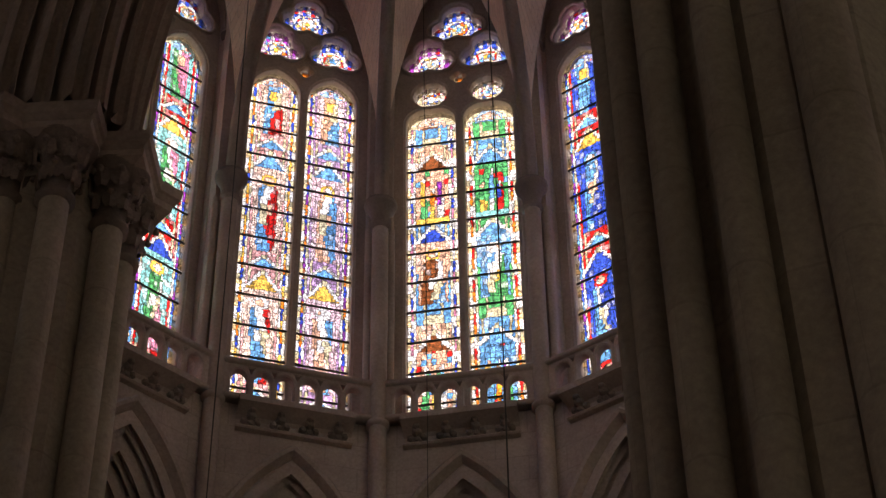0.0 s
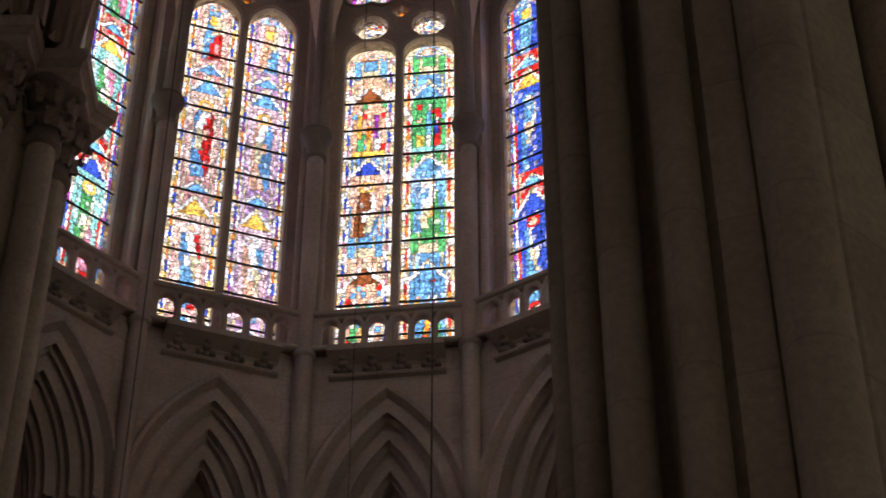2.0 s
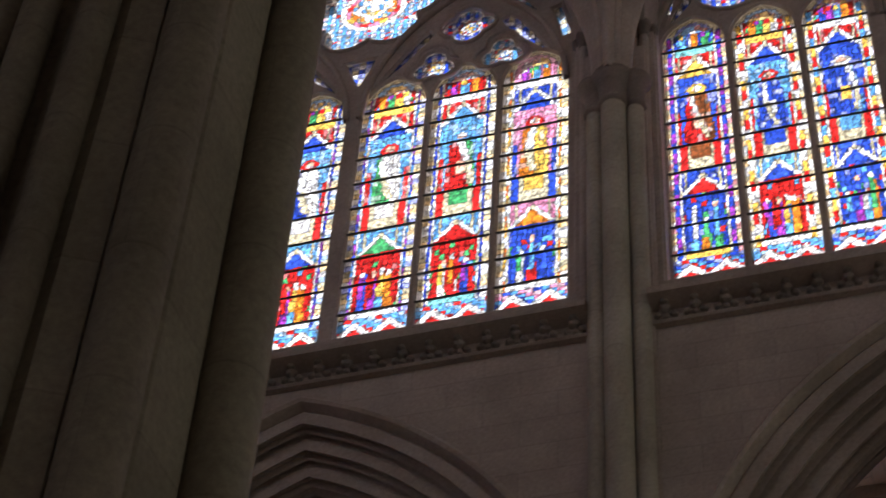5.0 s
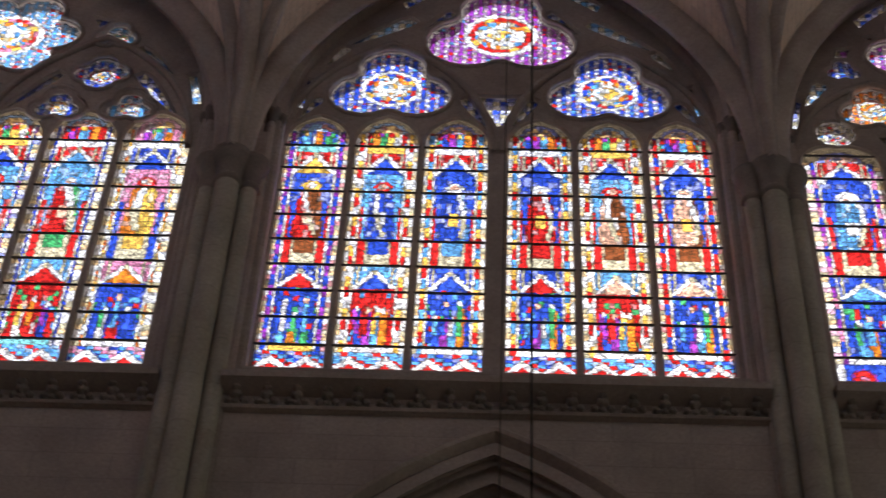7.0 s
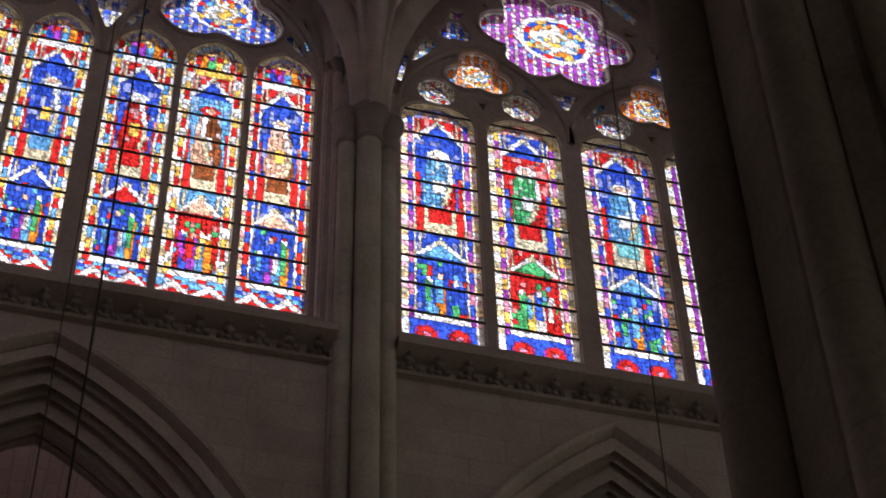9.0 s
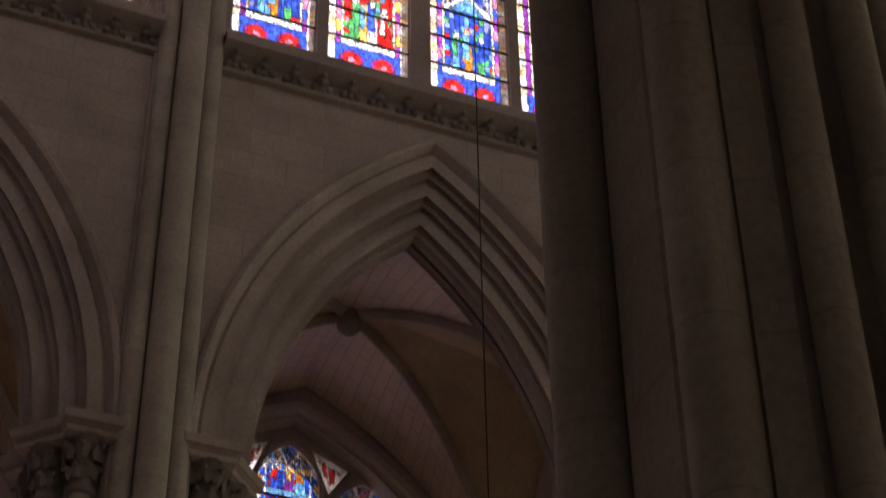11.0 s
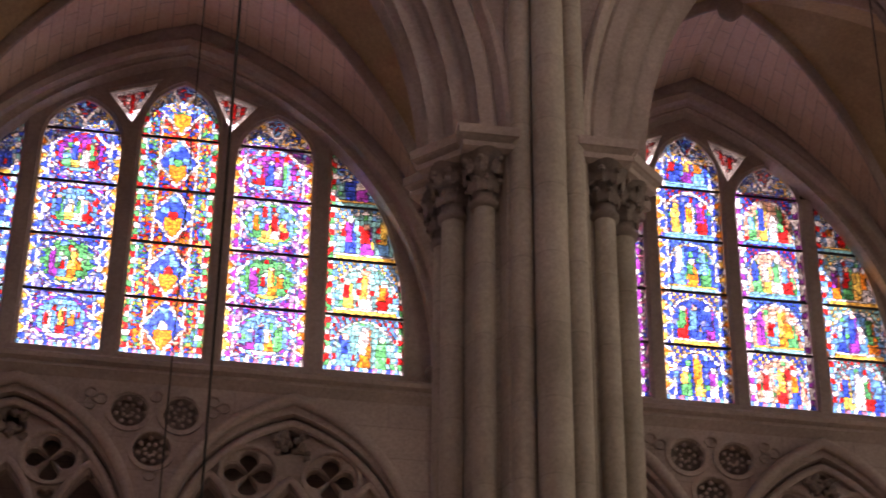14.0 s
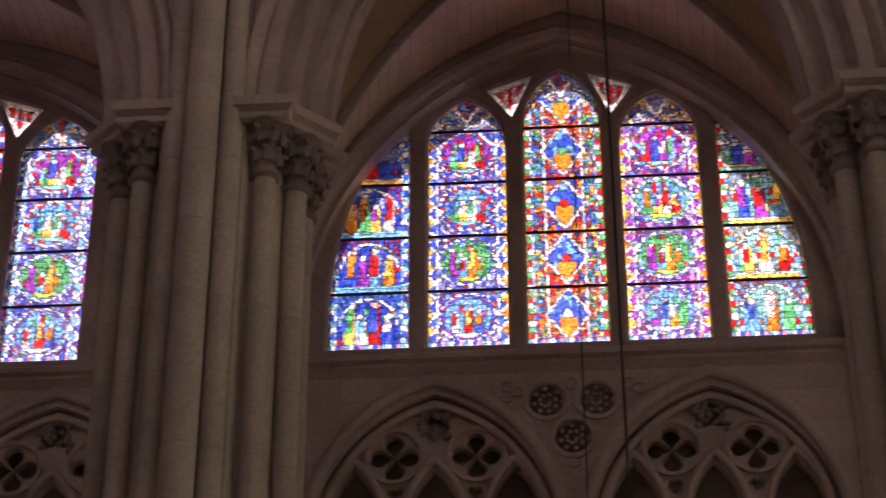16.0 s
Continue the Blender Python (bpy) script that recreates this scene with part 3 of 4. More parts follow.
def bay_wall(name, m, w, half, opening, y_open=0.0, spring0=SPRING, apex0=APEX):
    """One bay of the choir wall over its arch, pierced by the arch below and the window above."""
    wall = thing(name, m, "smooth grey limestone choir wall over a pointed arch", "wall", kind="structure")
    arch = arc_points(half, apex0 - spring0, 18, 0, spring0)
    foot = [(-half, SPRING)] if spring0 > SPRING else []
    plate("spandrel", [(-w, SPRING)] + foot + arch + [(-x, z) for x, z in foot] + [(w, SPRING), (w, CORNICE1), (-w, CORNICE1)], [], 0.0, 1.6, ASHLAR, wall)
    arch_moulding(wall, half, apex0 - spring0, spring0, ARCH_ORDERS)
    cornice(wall, w - 0.45, CORNICE0, CORNICE1)
    wh, zs, spring, apex = opening
    hole = [(-wh, zs)] + arc_points(wh, apex - spring, 16, 0, spring) + [(wh, zs)]
    plate("clerestory_wall", [(-w, CORNICE1), (w, CORNICE1), (w, 35.5), (-w, 35.5)], [hole], y_open + 0.12, y_open + 0.6, ASHLAR, wall, bevel=0.05)
    # stepped mouldings round the window
    arch_moulding(wall, wh + 0.02, apex - spring, spring, [(y_open - 0.02, -0.32), (y_open - 0.1, -0.24), (y_open - 0.08, -0.14), (y_open + 0.05, -0.1), (y_open + 0.14, 0.0)], "window_arch_roll")
    for s in (-1, 1):
        for k, (dx, dy, r) in enumerate(((0.07, 0.2, 0.06), (0.2, 0.06, 0.075), (0.36, 0.08, 0.06))):
            lathe("jamb_shaft", [(r, CORNICE1), (r, spring)], STONE, wall, 12, (s * (wh + dx), y_open + dy))
            lathe("jamb_capital", [(r, spring - 0.3), (r * 1.15, spring - 0.28), (r * 1.1, spring - 0.2), (r * 1.7, spring - 0.02), (r * 1.8, spring + 0.08), (0, spring + 0.08)], CARVED_SHADED, wall, 12, (s * (wh + dx), y_open + dy))
    return wall


# ---- piers ----
# shafts as (x, y, radius, kind, turn of the abacus): "v" rises to the high vault, "c" ends in a capital
PIER_SHAFTS = [(0, -1.0, 0.2, "v", 0), (-0.33, -0.87, 0.14, "v", 0), (0.33, -0.87, 0.14, "v", 0)]
PIER_SHAFTS += [(sx * x, sy * y, r, "c", turn) for sx in (-1, 1) for sy in (-1, 1) for x, y, r, turn in ((0.74, 0.66, 0.13, 0), (1.06, 0.3, 0.14, 45))] + [(0, 1.0, 0.2, "c", 0)]
PIER_CORE = [(0, -0.86), (0.5, -0.86), (0.56, -0.66), (0.86, -0.56), (0.92, -0.36), (1.02, 0)]


def capital(parent, x, y, r, top, turn=0, drop=1.0):
    """A leafy bell capital with its ring below and a square moulded abacus."""
    # bell and foliage take the darkened stone in place of the carving's own shade
    cap = lathe("capital", [(r, top - drop), (r + 0.05, top - drop + 0.03), (r + 0.05, top - drop + 0.09), (r + 0.01, top - drop + 0.12), (r + 0.02, top - 0.62), (r + 0.08, top - 0.4), (r + 0.2, top - 0.26)], CARVED_SHADED, parent, 16, (x, y))
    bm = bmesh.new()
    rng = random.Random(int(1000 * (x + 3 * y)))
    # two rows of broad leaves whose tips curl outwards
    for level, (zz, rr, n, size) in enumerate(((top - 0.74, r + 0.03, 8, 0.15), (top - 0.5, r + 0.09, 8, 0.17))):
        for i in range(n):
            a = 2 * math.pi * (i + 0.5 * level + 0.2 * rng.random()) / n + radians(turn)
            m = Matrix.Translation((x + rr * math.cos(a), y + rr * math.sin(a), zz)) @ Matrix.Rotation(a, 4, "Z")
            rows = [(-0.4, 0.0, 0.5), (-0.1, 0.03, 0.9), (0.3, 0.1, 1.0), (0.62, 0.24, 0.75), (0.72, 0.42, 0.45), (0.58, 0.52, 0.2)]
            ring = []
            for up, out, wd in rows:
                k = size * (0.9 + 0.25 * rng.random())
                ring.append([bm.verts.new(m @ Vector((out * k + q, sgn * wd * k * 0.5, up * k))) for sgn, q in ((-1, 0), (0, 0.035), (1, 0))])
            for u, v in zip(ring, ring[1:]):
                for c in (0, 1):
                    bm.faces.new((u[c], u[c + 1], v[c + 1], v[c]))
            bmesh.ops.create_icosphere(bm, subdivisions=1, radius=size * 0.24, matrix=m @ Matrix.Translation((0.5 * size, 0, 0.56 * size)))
    part("foliage", bm, CARVED_SHADED, cap)
    q = math.sqrt(2)
    R = r + 0.19
    rings = [(R - 0.1, top - 0.3), (R - 0.01, top - 0.27), (R, top - 0.2), (R - 0.04, top - 0.18), (R + 0.02, top - 0.13), (R + 0.05, top - 0.12), (R + 0.06, top), (0.0, top)]
    ab = lathe("abacus", [(q * a, z) for a, z in rings], STONE, cap, 4, (x, y), 45 + turn)
    ab.data.polygons.foreach_set("use_smooth", [False] * len(ab.data.polygons))
    return cap


def clustered(m, label, core, shafts, caps=True):
    p = thing("clustered_pier", m, label, "pier", "piers of the choir arcade")
    n = len(core)
    vs = [(x, y, z) for z in (-EYE, SPRING) for x, y in core]
    uv = [(i * 0.5, z) for z in (-EYE, SPRING) for i in range(n)]
    mesh_object("core", vs, [(i, (i + 1) % n, n + (i + 1) % n, n + i) for i in range(n)] + [tuple(range(n, 2 * n))], PIER, p, uv)
    for x, y, r, kind, turn in shafts:
        top = VAULT0 if kind == "v" else SPRING - 0.95
        lathe("shaft", [(r + 0.12, -EYE), (r + 0.12, -EYE + 0.5), (r + 0.03, -EYE + 0.7), (r, -EYE + 0.75), (r, top)], PIER, p, 24, (x, y))
        if kind == "c" and caps:
            capital(p, x, y, r, SPRING, turn)
    return p


def pier(m, label, vault=True):
    half = PIER_CORE + [(x, -y) for x, y in PIER_CORE[-2::-1]]
    p = clustered(m, label, half + [(-x, y) for x, y in half[-2:0:-1]], PIER_SHAFTS if vault else PIER_SHAFTS[3:])
    if not vault:
        return p
    for x, y, r, kind, turn in PIER_SHAFTS[:3]:
        lathe("vault_capital", [(r, VAULT0 - 0.75), (r + 0.05, VAULT0 - 0.72), (r + 0.04, VAULT0 - 0.64), (r, VAULT0 - 0.6), (r + 0.05, VAULT0 - 0.25), (r + 0.13, VAULT0 - 0.12), (r + 0.15, VAULT0), (0, VAULT0)], CARVED_SHADED, p, 14, (x, y))
    # wall respond behind the vault shafts
    box("respond", (-0.5, -0.82, SPRING - 0.2), (0.5, 0.3, VAULT0 + 1), STONE, p)
    return p


# near piers: broad and slim round shafts with flat faces and deep hollows between; along is across the aisle-side face, out away from it
NEAR_ROUNDS = [(-1.01, 0.02, 0.09), (-0.87, 0.36, 0.1), (-0.65, 0.64, 0.115), (-0.31, 0.86, 0.115), (0.25, 0.9, 0.175), (0.92, 0.2, 0.19)]
NEAR_CORE = [(-0.9, -0.3), (-0.86, 0.06), (-0.74, 0.3), (-0.62, 0.5), (-0.48, 0.56), (-0.42, 0.66), (-0.24, 0.74), (-0.14, 0.84), (0.06, 0.86), (0.12, 0.74), (0.4, 0.74), (0.46, 0.72), (0.72, 0.36), (0.76, 0.1), (0.8, -0.3), (0.5, -0.85), (-0.5, -0.85)]


def near_pier(x, y, label, flip):
    """A pier of the near arcade; its shafted face is turned to the side aisle, mirrored for every other pier."""
    to_eye = Vector((-x, -y)).normalized()
    right = Vector((-to_eye.y, to_eye.x)) * flip
    m = Matrix.Translation((x, y, EYE))

    def at(o, d):
        q = right * o + to_eye * d
        return q.x, q.y
    core = [at(o, d) for o, d in NEAR_CORE]
    shafts = [(*at(o, d), r, "v", 0) for o, d, r in NEAR_ROUNDS] + [(*at(o, -0.9), 0.17, "v", 0) for o in (-0.35, 0.0, 0.35)]
    return clustered(m, label, core, shafts, False)


# ---- vaults ----
def pointed(p, q, z0, z1, n=12):
    """Points of a pointed arc in the upright plane through p and q."""
    p, q = Vector((*p, 0)), Vector((*q, 0))
    half = (q - p).length / 2
    d = (q - p).normalized()
    mid = (p + q) / 2
    return [mid + d * x + Vector((0, 0, z)) for x, z in arc_points(half, z1 - z0, n, 0, z0)]


RIB = [(-0.13, 0.1), (-0.13, -0.08), (-0.08, -0.15), (-0.05, -0.24), (0.0, -0.28), (0.05, -0.24), (0.08, -0.15), (0.13, -0.08), (0.13, 0.1)]


def vault(name, corners, z0, edges, crown, label, n=12, boss=None, rib=1.0, side_web=None):
    """Ribbed vault over a ring of corners: each edge arc has its own height; webs are ruled from the edge arcs to the ribs."""
    v = thing(name, Matrix.Translation((0, 0, EYE)), label, "vault", kind="structure")
    k = len(corners)
    c = boss or (sum(p[0] for p in corners) / k, sum(p[1] for p in corners) / k)
    diag = []
    for p in corners:
        d = Vector((c[0] - p[0], c[1] - p[1], 0))
        pts = []
        for i in range(n + 1):
            s = i / n
            a = s * math.pi / 2
            t = 1 - math.cos(a)
            pts.append(Vector((p[0], p[1], 0)) + d * t + Vector((0, 0, z0 + (crown - z0) * math.sin(a) ** 0.92)))
        diag.append(pts)
        tube("rib", pts, [(rib * x, rib * z) for x, z in RIB], STONE, v)
    for e in range(k if k > 2 else 1):
        p, q, top = corners[e], corners[(e + 1) % k], edges[e]
        arc = pointed(p, q, z0, top, n)
        if k > 2 and e != 2:
            tube("edge_rib", [q - Vector((0, 0, 0.05)) for q in arc], [(1.4 * rib * x, 1.2 * rib * z) for x, z in RIB], STONE, v)
        halves = ((arc[:n + 1], diag[e], 1), (arc[n:][::-1], diag[(e + 1) % k], -1))
        for half, arris, sgn in halves:
            vs, fs, uv = [], [], []
            L = 0
            mm = 6
            for i in range(n + 1):
                if i:
                    L += (half[i] - half[i - 1]).length
                wd = (arris[i] - half[i]).length
                for j in range(mm + 1):
                    s = j / mm
                    pt = half[i].lerp(arris[i], s)
                    pt.z += 0.25 * math.sin(math.pi * s) * min(1, wd / 4) * (i / n)
                    vs.append(pt)
                    uv.append((s * wd + sgn * 0.2, L))
            for i in range(n):
                for j in range(mm):
                    f = (i * (mm + 1) + j, i * (mm + 1) + j + 1, (i + 1) * (mm + 1) + j + 1, (i + 1) * (mm + 1) + j)
                    fs.append(f if sgn > 0 else f[::-1])
            mesh_object("web", vs, fs, side_web if side_web and e % 2 == 0 else WEB, v, uv, True)
    lathe("boss", [(rib * r, crown - z) for r, z in ((0.0, 0.42), (0.16, 0.4), (0.3, 0.3), (0.33, 0.2), (0.24, 0.0))], CARVED_SHADED, v, 14, c)
    return v


# ---- the plan ----
FAR, NEAR = 20.0, 6.66
Y_A, Y_AB, Y_BC, Y_C = 13.85, 4.3, -4.42, -11.9
# the aisle wall's own bay ends, a little off those of the arcade
AISLE_Y = (14.5, 4.28, -4.28, -11.82)
XC, YC, RAD = 13.2, 15.62, 6.45
apse = [(XC + RAD * math.cos(math.pi * k / 7), YC + RAD * math.sin(math.pi * k / 7)) for k in range(8)]

floor = box("floor", (-14, -60, -0.3), (60, 60, 0.0), STONE)
tagged(floor, "worn grey limestone paving of the choir", "floor", kind="structure")


def row_of_lights(groups, hw, gap, mid, za, zb, designs, wide_gap=None):
    """Lights in two equal groups either side of a stout middle mullion."""
    out = []
    n = groups
    for k in range(n):
        x = mid / 2 + hw + k * (2 * hw + gap)
        out.append((x, hw, za, zb, designs[n + k]))
        out.append((-x, hw, za, zb, designs[n - 1 - k]))
    return sorted(out, key=lambda q: q[0])


D_B = [figures(BLUE, RED, BROWN, [RED, BLUE, RED, PURPLE], edge=RED), figures(SKYB, BLUE, BLUE, [RED, WHITE, YELLOW]), figures(BLUE, BLUE, SKYB, [YELLOW, RED, SKYB]),
       figures(BLUE, RED, RED, [SKYB, YELLOW, RED]), figures(SKYB, FLESH, BROWN, [RED, WHITE, YELLOW], pale=0.2), figures(BLUE, FLESH, BROWN, [RED, BLUE, RED], edge=RED)]
D_A = [figures(BLUE, RED, WHITE, [BLUE, WHITE]), figures(BLUE, GREEN, WHITE, [RED, WHITE, BLUE]), figures(SKYB, BLUE, WHITE, [BLUE, PURPLE, BLUE], pale=0.3, edge=SKYB), figures(SKYB, GREEN, WHITE, [BLUE, SKYB, PURPLE], pale=0.3, edge=BLUE),
       figures(SKYB, RED, GREEN, [PURPLE, BLUE], pale=0.3), figures(PINK, ORANGE, YELLOW, [YELLOW, WHITE, ORANGE], pale=0.35)]
D_C = [figures(BLUE, SKYB, RED, [PINK, BLUE, PURPLE], edge=PINK, second=RED, roses=True), figures(RED, GREEN, RED, [PINK, YELLOW, PURPLE], second=BLUE, roses=True), figures(BLUE, SKYB, CYAN, [PURPLE, PINK, BLUE], edge=PINK, second=RED, roses=True), figures(RED, BLUE, GREEN, [RED, PURPLE], roses=True)]

# far wall of the straight bays
bays = [("wall_bay_1", (FAR, Y_A), (FAR, Y_AB)), ("wall_bay_2", (FAR, Y_AB), (FAR, Y_BC)), ("wall_bay_3", (FAR, Y_BC), (FAR, Y_C))]
for k, (name, l, r) in enumerate(bays):
    m, w = frame_at(l, r)
    if k == 1:
        op = (3.68, 21.7, 27.9, 33.3)
        lights = row_of_lights(3, 0.525, 0.13, 0.36, 21.84, 28.3, D_B)
        foils = [(-1.9, 29.38, 3, 1.07, 90, BLUE, BLUE), (1.9, 29.38, 3, 1.07, 90, BLUE, BLUE), (0, 31.15, 3, 1.36, 90, RED, PURPLE)]
        polys = [(blade(0.62, 29.08, 0.22, 28.3, 0.17), BLUE), (blade(3.1, 29.05, 3.45, 28.42, 0.17), BLUE), (blade(1.6, 31.55, 2.72, 30.7, 0.26), SKYB), (blade(2.75, 30.6, 3.1, 30.05, 0.16), WHITE), (blade(0.87, 31.85, 1.4, 31.2, 0.2), BLUE)]
        centre = [(-0.34, 29.17), (0, 29.13), (0.34, 29.17), (0.02, 28.3), (-0.02, 28.3)]
    elif k == 0:
        op = (4.02, 21.7, 27.9, 33.4)
        lights = row_of_lights(3, 0.565, 0.14, 0.32, 21.84, 28.3, D_A)
        foils = [(0.1, 30.83, 6, 1.3, 0, PINK, SKYB)]
        for s in (-1, 1):
            foils += [(s * 2.0, 29.6, 4, 0.46, 90, RED, BLUE), (s * 1.4, 28.62, 3, 0.47, 90, YELLOW, BLUE), (s * 2.65, 28.62, 3, 0.47, 90, RED, SKYB), (s * 2.1, 30.78, 3, 0.37, 90, GREEN, SKYB)]
        polys = [(blade(1.3, 29.62, 0.42, 28.42, 0.16), BLUE), (blade(2.6, 30.42, 3.3, 29.65, 0.17), SKYB), (blade(2.7, 29.62, 3.42, 28.5, 0.24), BLUE), ([(1.6, 31.42), (1.98, 31.3), (1.72, 31.12)], BLUE)]
        centre = [(-0.28, 29.2), (0.28, 29.2), (0.02, 28.5), (-0.02, 28.5)]
    else:
        op = (3.2, 21.7, 27.6, 33.2)
        lights = row_of_lights(2, 0.64, 0.24, 0.4, 21.84, 28.45, D_C)
        lights = [(*q, True) for q in lights]
        foils = [(-0.08, 30.6, 6, 1.44, 0, BLUE, PURPLE)]
        for s in (-1, 1):
            foils += [(s * 1.6, 28.98, 3, 0.62, 90, YELLOW, ORANGE), (s * 2.0, 30.2, 3, 0.3, 90, WHITE, BLUE)]
        polys = [(blade(2.42, 29.78, 2.78, 29.08, 0.24), SKYB), (blade(2.36, 28.96, 2.94, 28.15, 0.22), SKYB), (blade(0.82, 28.98, 0.24, 28.25, 0.2), SKYB), ([(1.8, 30.9), (2.05, 30.85), (2.1, 30.6), (1.9, 30.62)], PURPLE),
                 ([(1.35, 31.35), (1.6, 31.25), (1.25, 31.12)], ORANGE), ([(1.48, 28.24), (1.62, 28.24), (1.55, 28.0)], BLUE)]
        centre = [(-0.26, 28.95), (0.26, 28.95), (0.02, 28.5), (-0.02, 28.5)]
    polys.append((centre, BLUE))
    # the tracery lies a little lower than its front edge shows
    foils = [(a, b - 0.17, *c) for a, b, *c in foils]
    polys = [([(a, b - 0.17) for a, b in pts], c) for pts, c in polys]
    bay_wall(name, m, w, w - 0.55, op)
    reach = 1.84 if k != 2 else 1.55
    span = 1.93 if k == 1 else (1.97 if k == 0 else 1.55)
    window(f"window_{k + 1}", m @ Matrix.Translation((0.03, -0.04, -0.04)[k] * Vector((1, 0, 0))), w, *op, lights, foils, slivers=((0.1, 0.24, 0.14), (0.68, 0.84, 0.16)), polys=polys, glass_at=-0.08, heads=[(s * span, reach, 27.3, 30.5 if k < 2 else 29.55) for s in (-1, 1)], label="tall stained glass window of many lancets with foiled tracery")

# apse bays
D_P = [figures(BLUE, RED, BLUE, [RED, BLUE], 3.1, edge=BLUE), figures(BLUE, BROWN, RED, [WHITE, BLUE], 3.1), figures(BLUE, SKYB, BLUE, [PURPLE, BLUE, SKYB], 3.1, second=RED), figures(BLUE, SKYB, BROWN, [PURPLE, BLUE, RED], 3.1, edge=BLUE, second=SKYB),
       figures(FLESH, BROWN, SKYB, [PINK, WHITE, BLUE], 4.6, pale=0.5, second=SKYB), figures(SKYB, SKYB, GREEN, [WHITE, RED, ORANGE], 4.6, pale=0.5, second=GREEN), figures(paler(ORANGE, 0.6), SKYB, RED, [ORANGE, BLUE, YELLOW], 3.1, pale=0.5, second=paler(RED, 0.45)), figures(paler(PINK, 0.5), FLESH, SKYB, [ORANGE, BLUE, PURPLE], 3.1, pale=0.5, second=paler(PURPLE, 0.35)),
       figures(GREEN, YELLOW, WHITE, [BLUE, BLUE, YELLOW], 3.1, edge=BLUE, pale=0.3), figures(CYAN, GREEN, PINK, [BLUE, SKYB, PURPLE], 3.1, edge=SKYB)]


def balustrade(m, w):
    """A pierced gallery rail: a row of trefoil-headed arches between a plinth and a moulded rail."""
    rail = thing("balustrade", m, "pierced limestone gallery rail with small pointed arches", "balustrade", "gallery rails of the apse")
    z0, z1 = CORNICE1 + 0.01, 21.95
    n = 6 if w > 1.2 else 4
    holes = []
    span = 2 * (w - 0.2) / n
    for i in range(n):
        cx = -w + 0.2 + (i + 0.5) * span
        holes.append(lancet(cx, span * 0.36, z0 + 0.1, z1 - 0.2, span * 0.42))
        if i:
            x = cx - span / 2
            holes.append([(x - 0.045, z1 - 0.17), (x, z1 - 0.29), (x + 0.045, z1 - 0.17)])
    plate("pierced_panel", [(-w, z0), (w, z0), (w, z1 - 0.12), (-w, z1 - 0.12)], holes, -0.16, 0.0, STONE, rail, bevel=0.025)
    tube("handrail", [(-w, -0.08, z1 - 0.07), (w, -0.08, z1 - 0.07)], [(-0.13, -0.05), (-0.15, 0.0), (-0.12, 0.06), (0.12, 0.06), (0.15, 0.0), (0.13, -0.05)], STONE, rail)
    tube("plinth", [(-w, -0.08, z0 + 0.03), (w, -0.08, z0 + 0.03)], [(-0.12, -0.03), (-0.12, 0.05), (0.12, 0.05), (0.12, -0.03)], STONE, rail)
    return rail


ring = [(FAR, Y_A)] + apse + [(NEAR, Y_A)]
for k in range(len(ring) - 1):
    r, l = ring[k], ring[k + 1]
    m, w = frame_at(l, r)
    wide = w > 1.2
    op = (1.28 if wide else 0.75, 21.12, 30.5, 33.3)
    bay_wall(f"wall_apse_{k + 1}", m, w, w - 0.12, op, 0.2, 17.5 if wide else 18.6, 20.2)
    balustrade(m, w - 0.05)
    if wide:
        lights = [(-0.57, 0.49, 21.3, 30.12, D_P[(2 * k) % 10]), (0.57, 0.49, 21.3, 30.12, D_P[(2 * k + 1) % 10])]
        if k == 2:
            lights = [(*q, True) for q in lights]
        foils = [(-0.58, 30.84, 3, 0.52, 90, BLUE, PURPLE), (0.58, 30.84, 3, 0.52, 90, RED, BLUE), (0, 31.8, 3, 0.58, 90, BLUE, BLUE), (0, 30.22, 4, 0.16, 90, RED, ORANGE), (-0.62, 31.7, 1, 0.12, 60, WHITE, WHITE), (0.62, 31.7, 1, 0.12, 120, WHITE, WHITE)]
    else:
        lights = [(0, 0.5, 21.3, 30.12, D_P[(2 * k) % 10])]
        foils = [(0, 31.4, 3, 0.4, 90, WHITE, BLUE)]
    window(f"window_{k + 10}", m, w, *op, lights, foils, y=0.65, label="slender stained glass window of two lancets behind a gallery rail", cell=0.045 if 1 <= k <= 5 else 0.15, low_pane=0.72, density=0.8)

# piers
for x, y in ((FAR, Y_A), (FAR, Y_AB), (FAR, Y_BC), (FAR, Y_C)):
    m, _ = frame_at((x, y + 1), (x, y - 1))
    pier(m @ Matrix.Translation((0, 0.75, 0)), "tall clustered limestone pier with leafy capitals and vault shafts")
m, _ = frame_at((6.61, 12.35), (6.61, 14.35))
pier(m, "tall clustered limestone pier with leafy capitals, in shade", vault=False)
near_pier(6.92, 4.62, "tall clustered limestone pier with round shafts and flat faces, in shade", 1)
near_pier(6.94, -4.68, "tall clustered limestone pier with round shafts and flat faces, in shade", -1)

# slender wall shafts between the apse windows
for k in range(1, 8):
    x, y = apse[k]
    d = Vector((x - XC, y - YC, 0)).normalized()
    m, _ = frame_at((x - d.y, y + d.x), (x + d.y, y - d.x))
    col = thing("wall_shaft", m, "slender limestone wall shaft with a small leafy capital", "column", "wall shafts of the apse")
    lathe("shaft", [(0.15, -EYE), (0.15, VAULT0 - 0.6)], STONE, col, 16, (0, -0.14))
    for s in (-1, 1):
        lathe("side_shaft", [(0.075, CORNICE1 + 0.9), (0.075, VAULT0 - 0.5)], STONE, col, 12, (s * 0.2, 0.02))
    lathe("ring", [(0.15, CORNICE1 - 0.15), (0.2, CORNICE1 - 0.12), (0.2, CORNICE1 - 0.04), (0.15, CORNICE1)], STONE, col, 16, (0, -0.14))
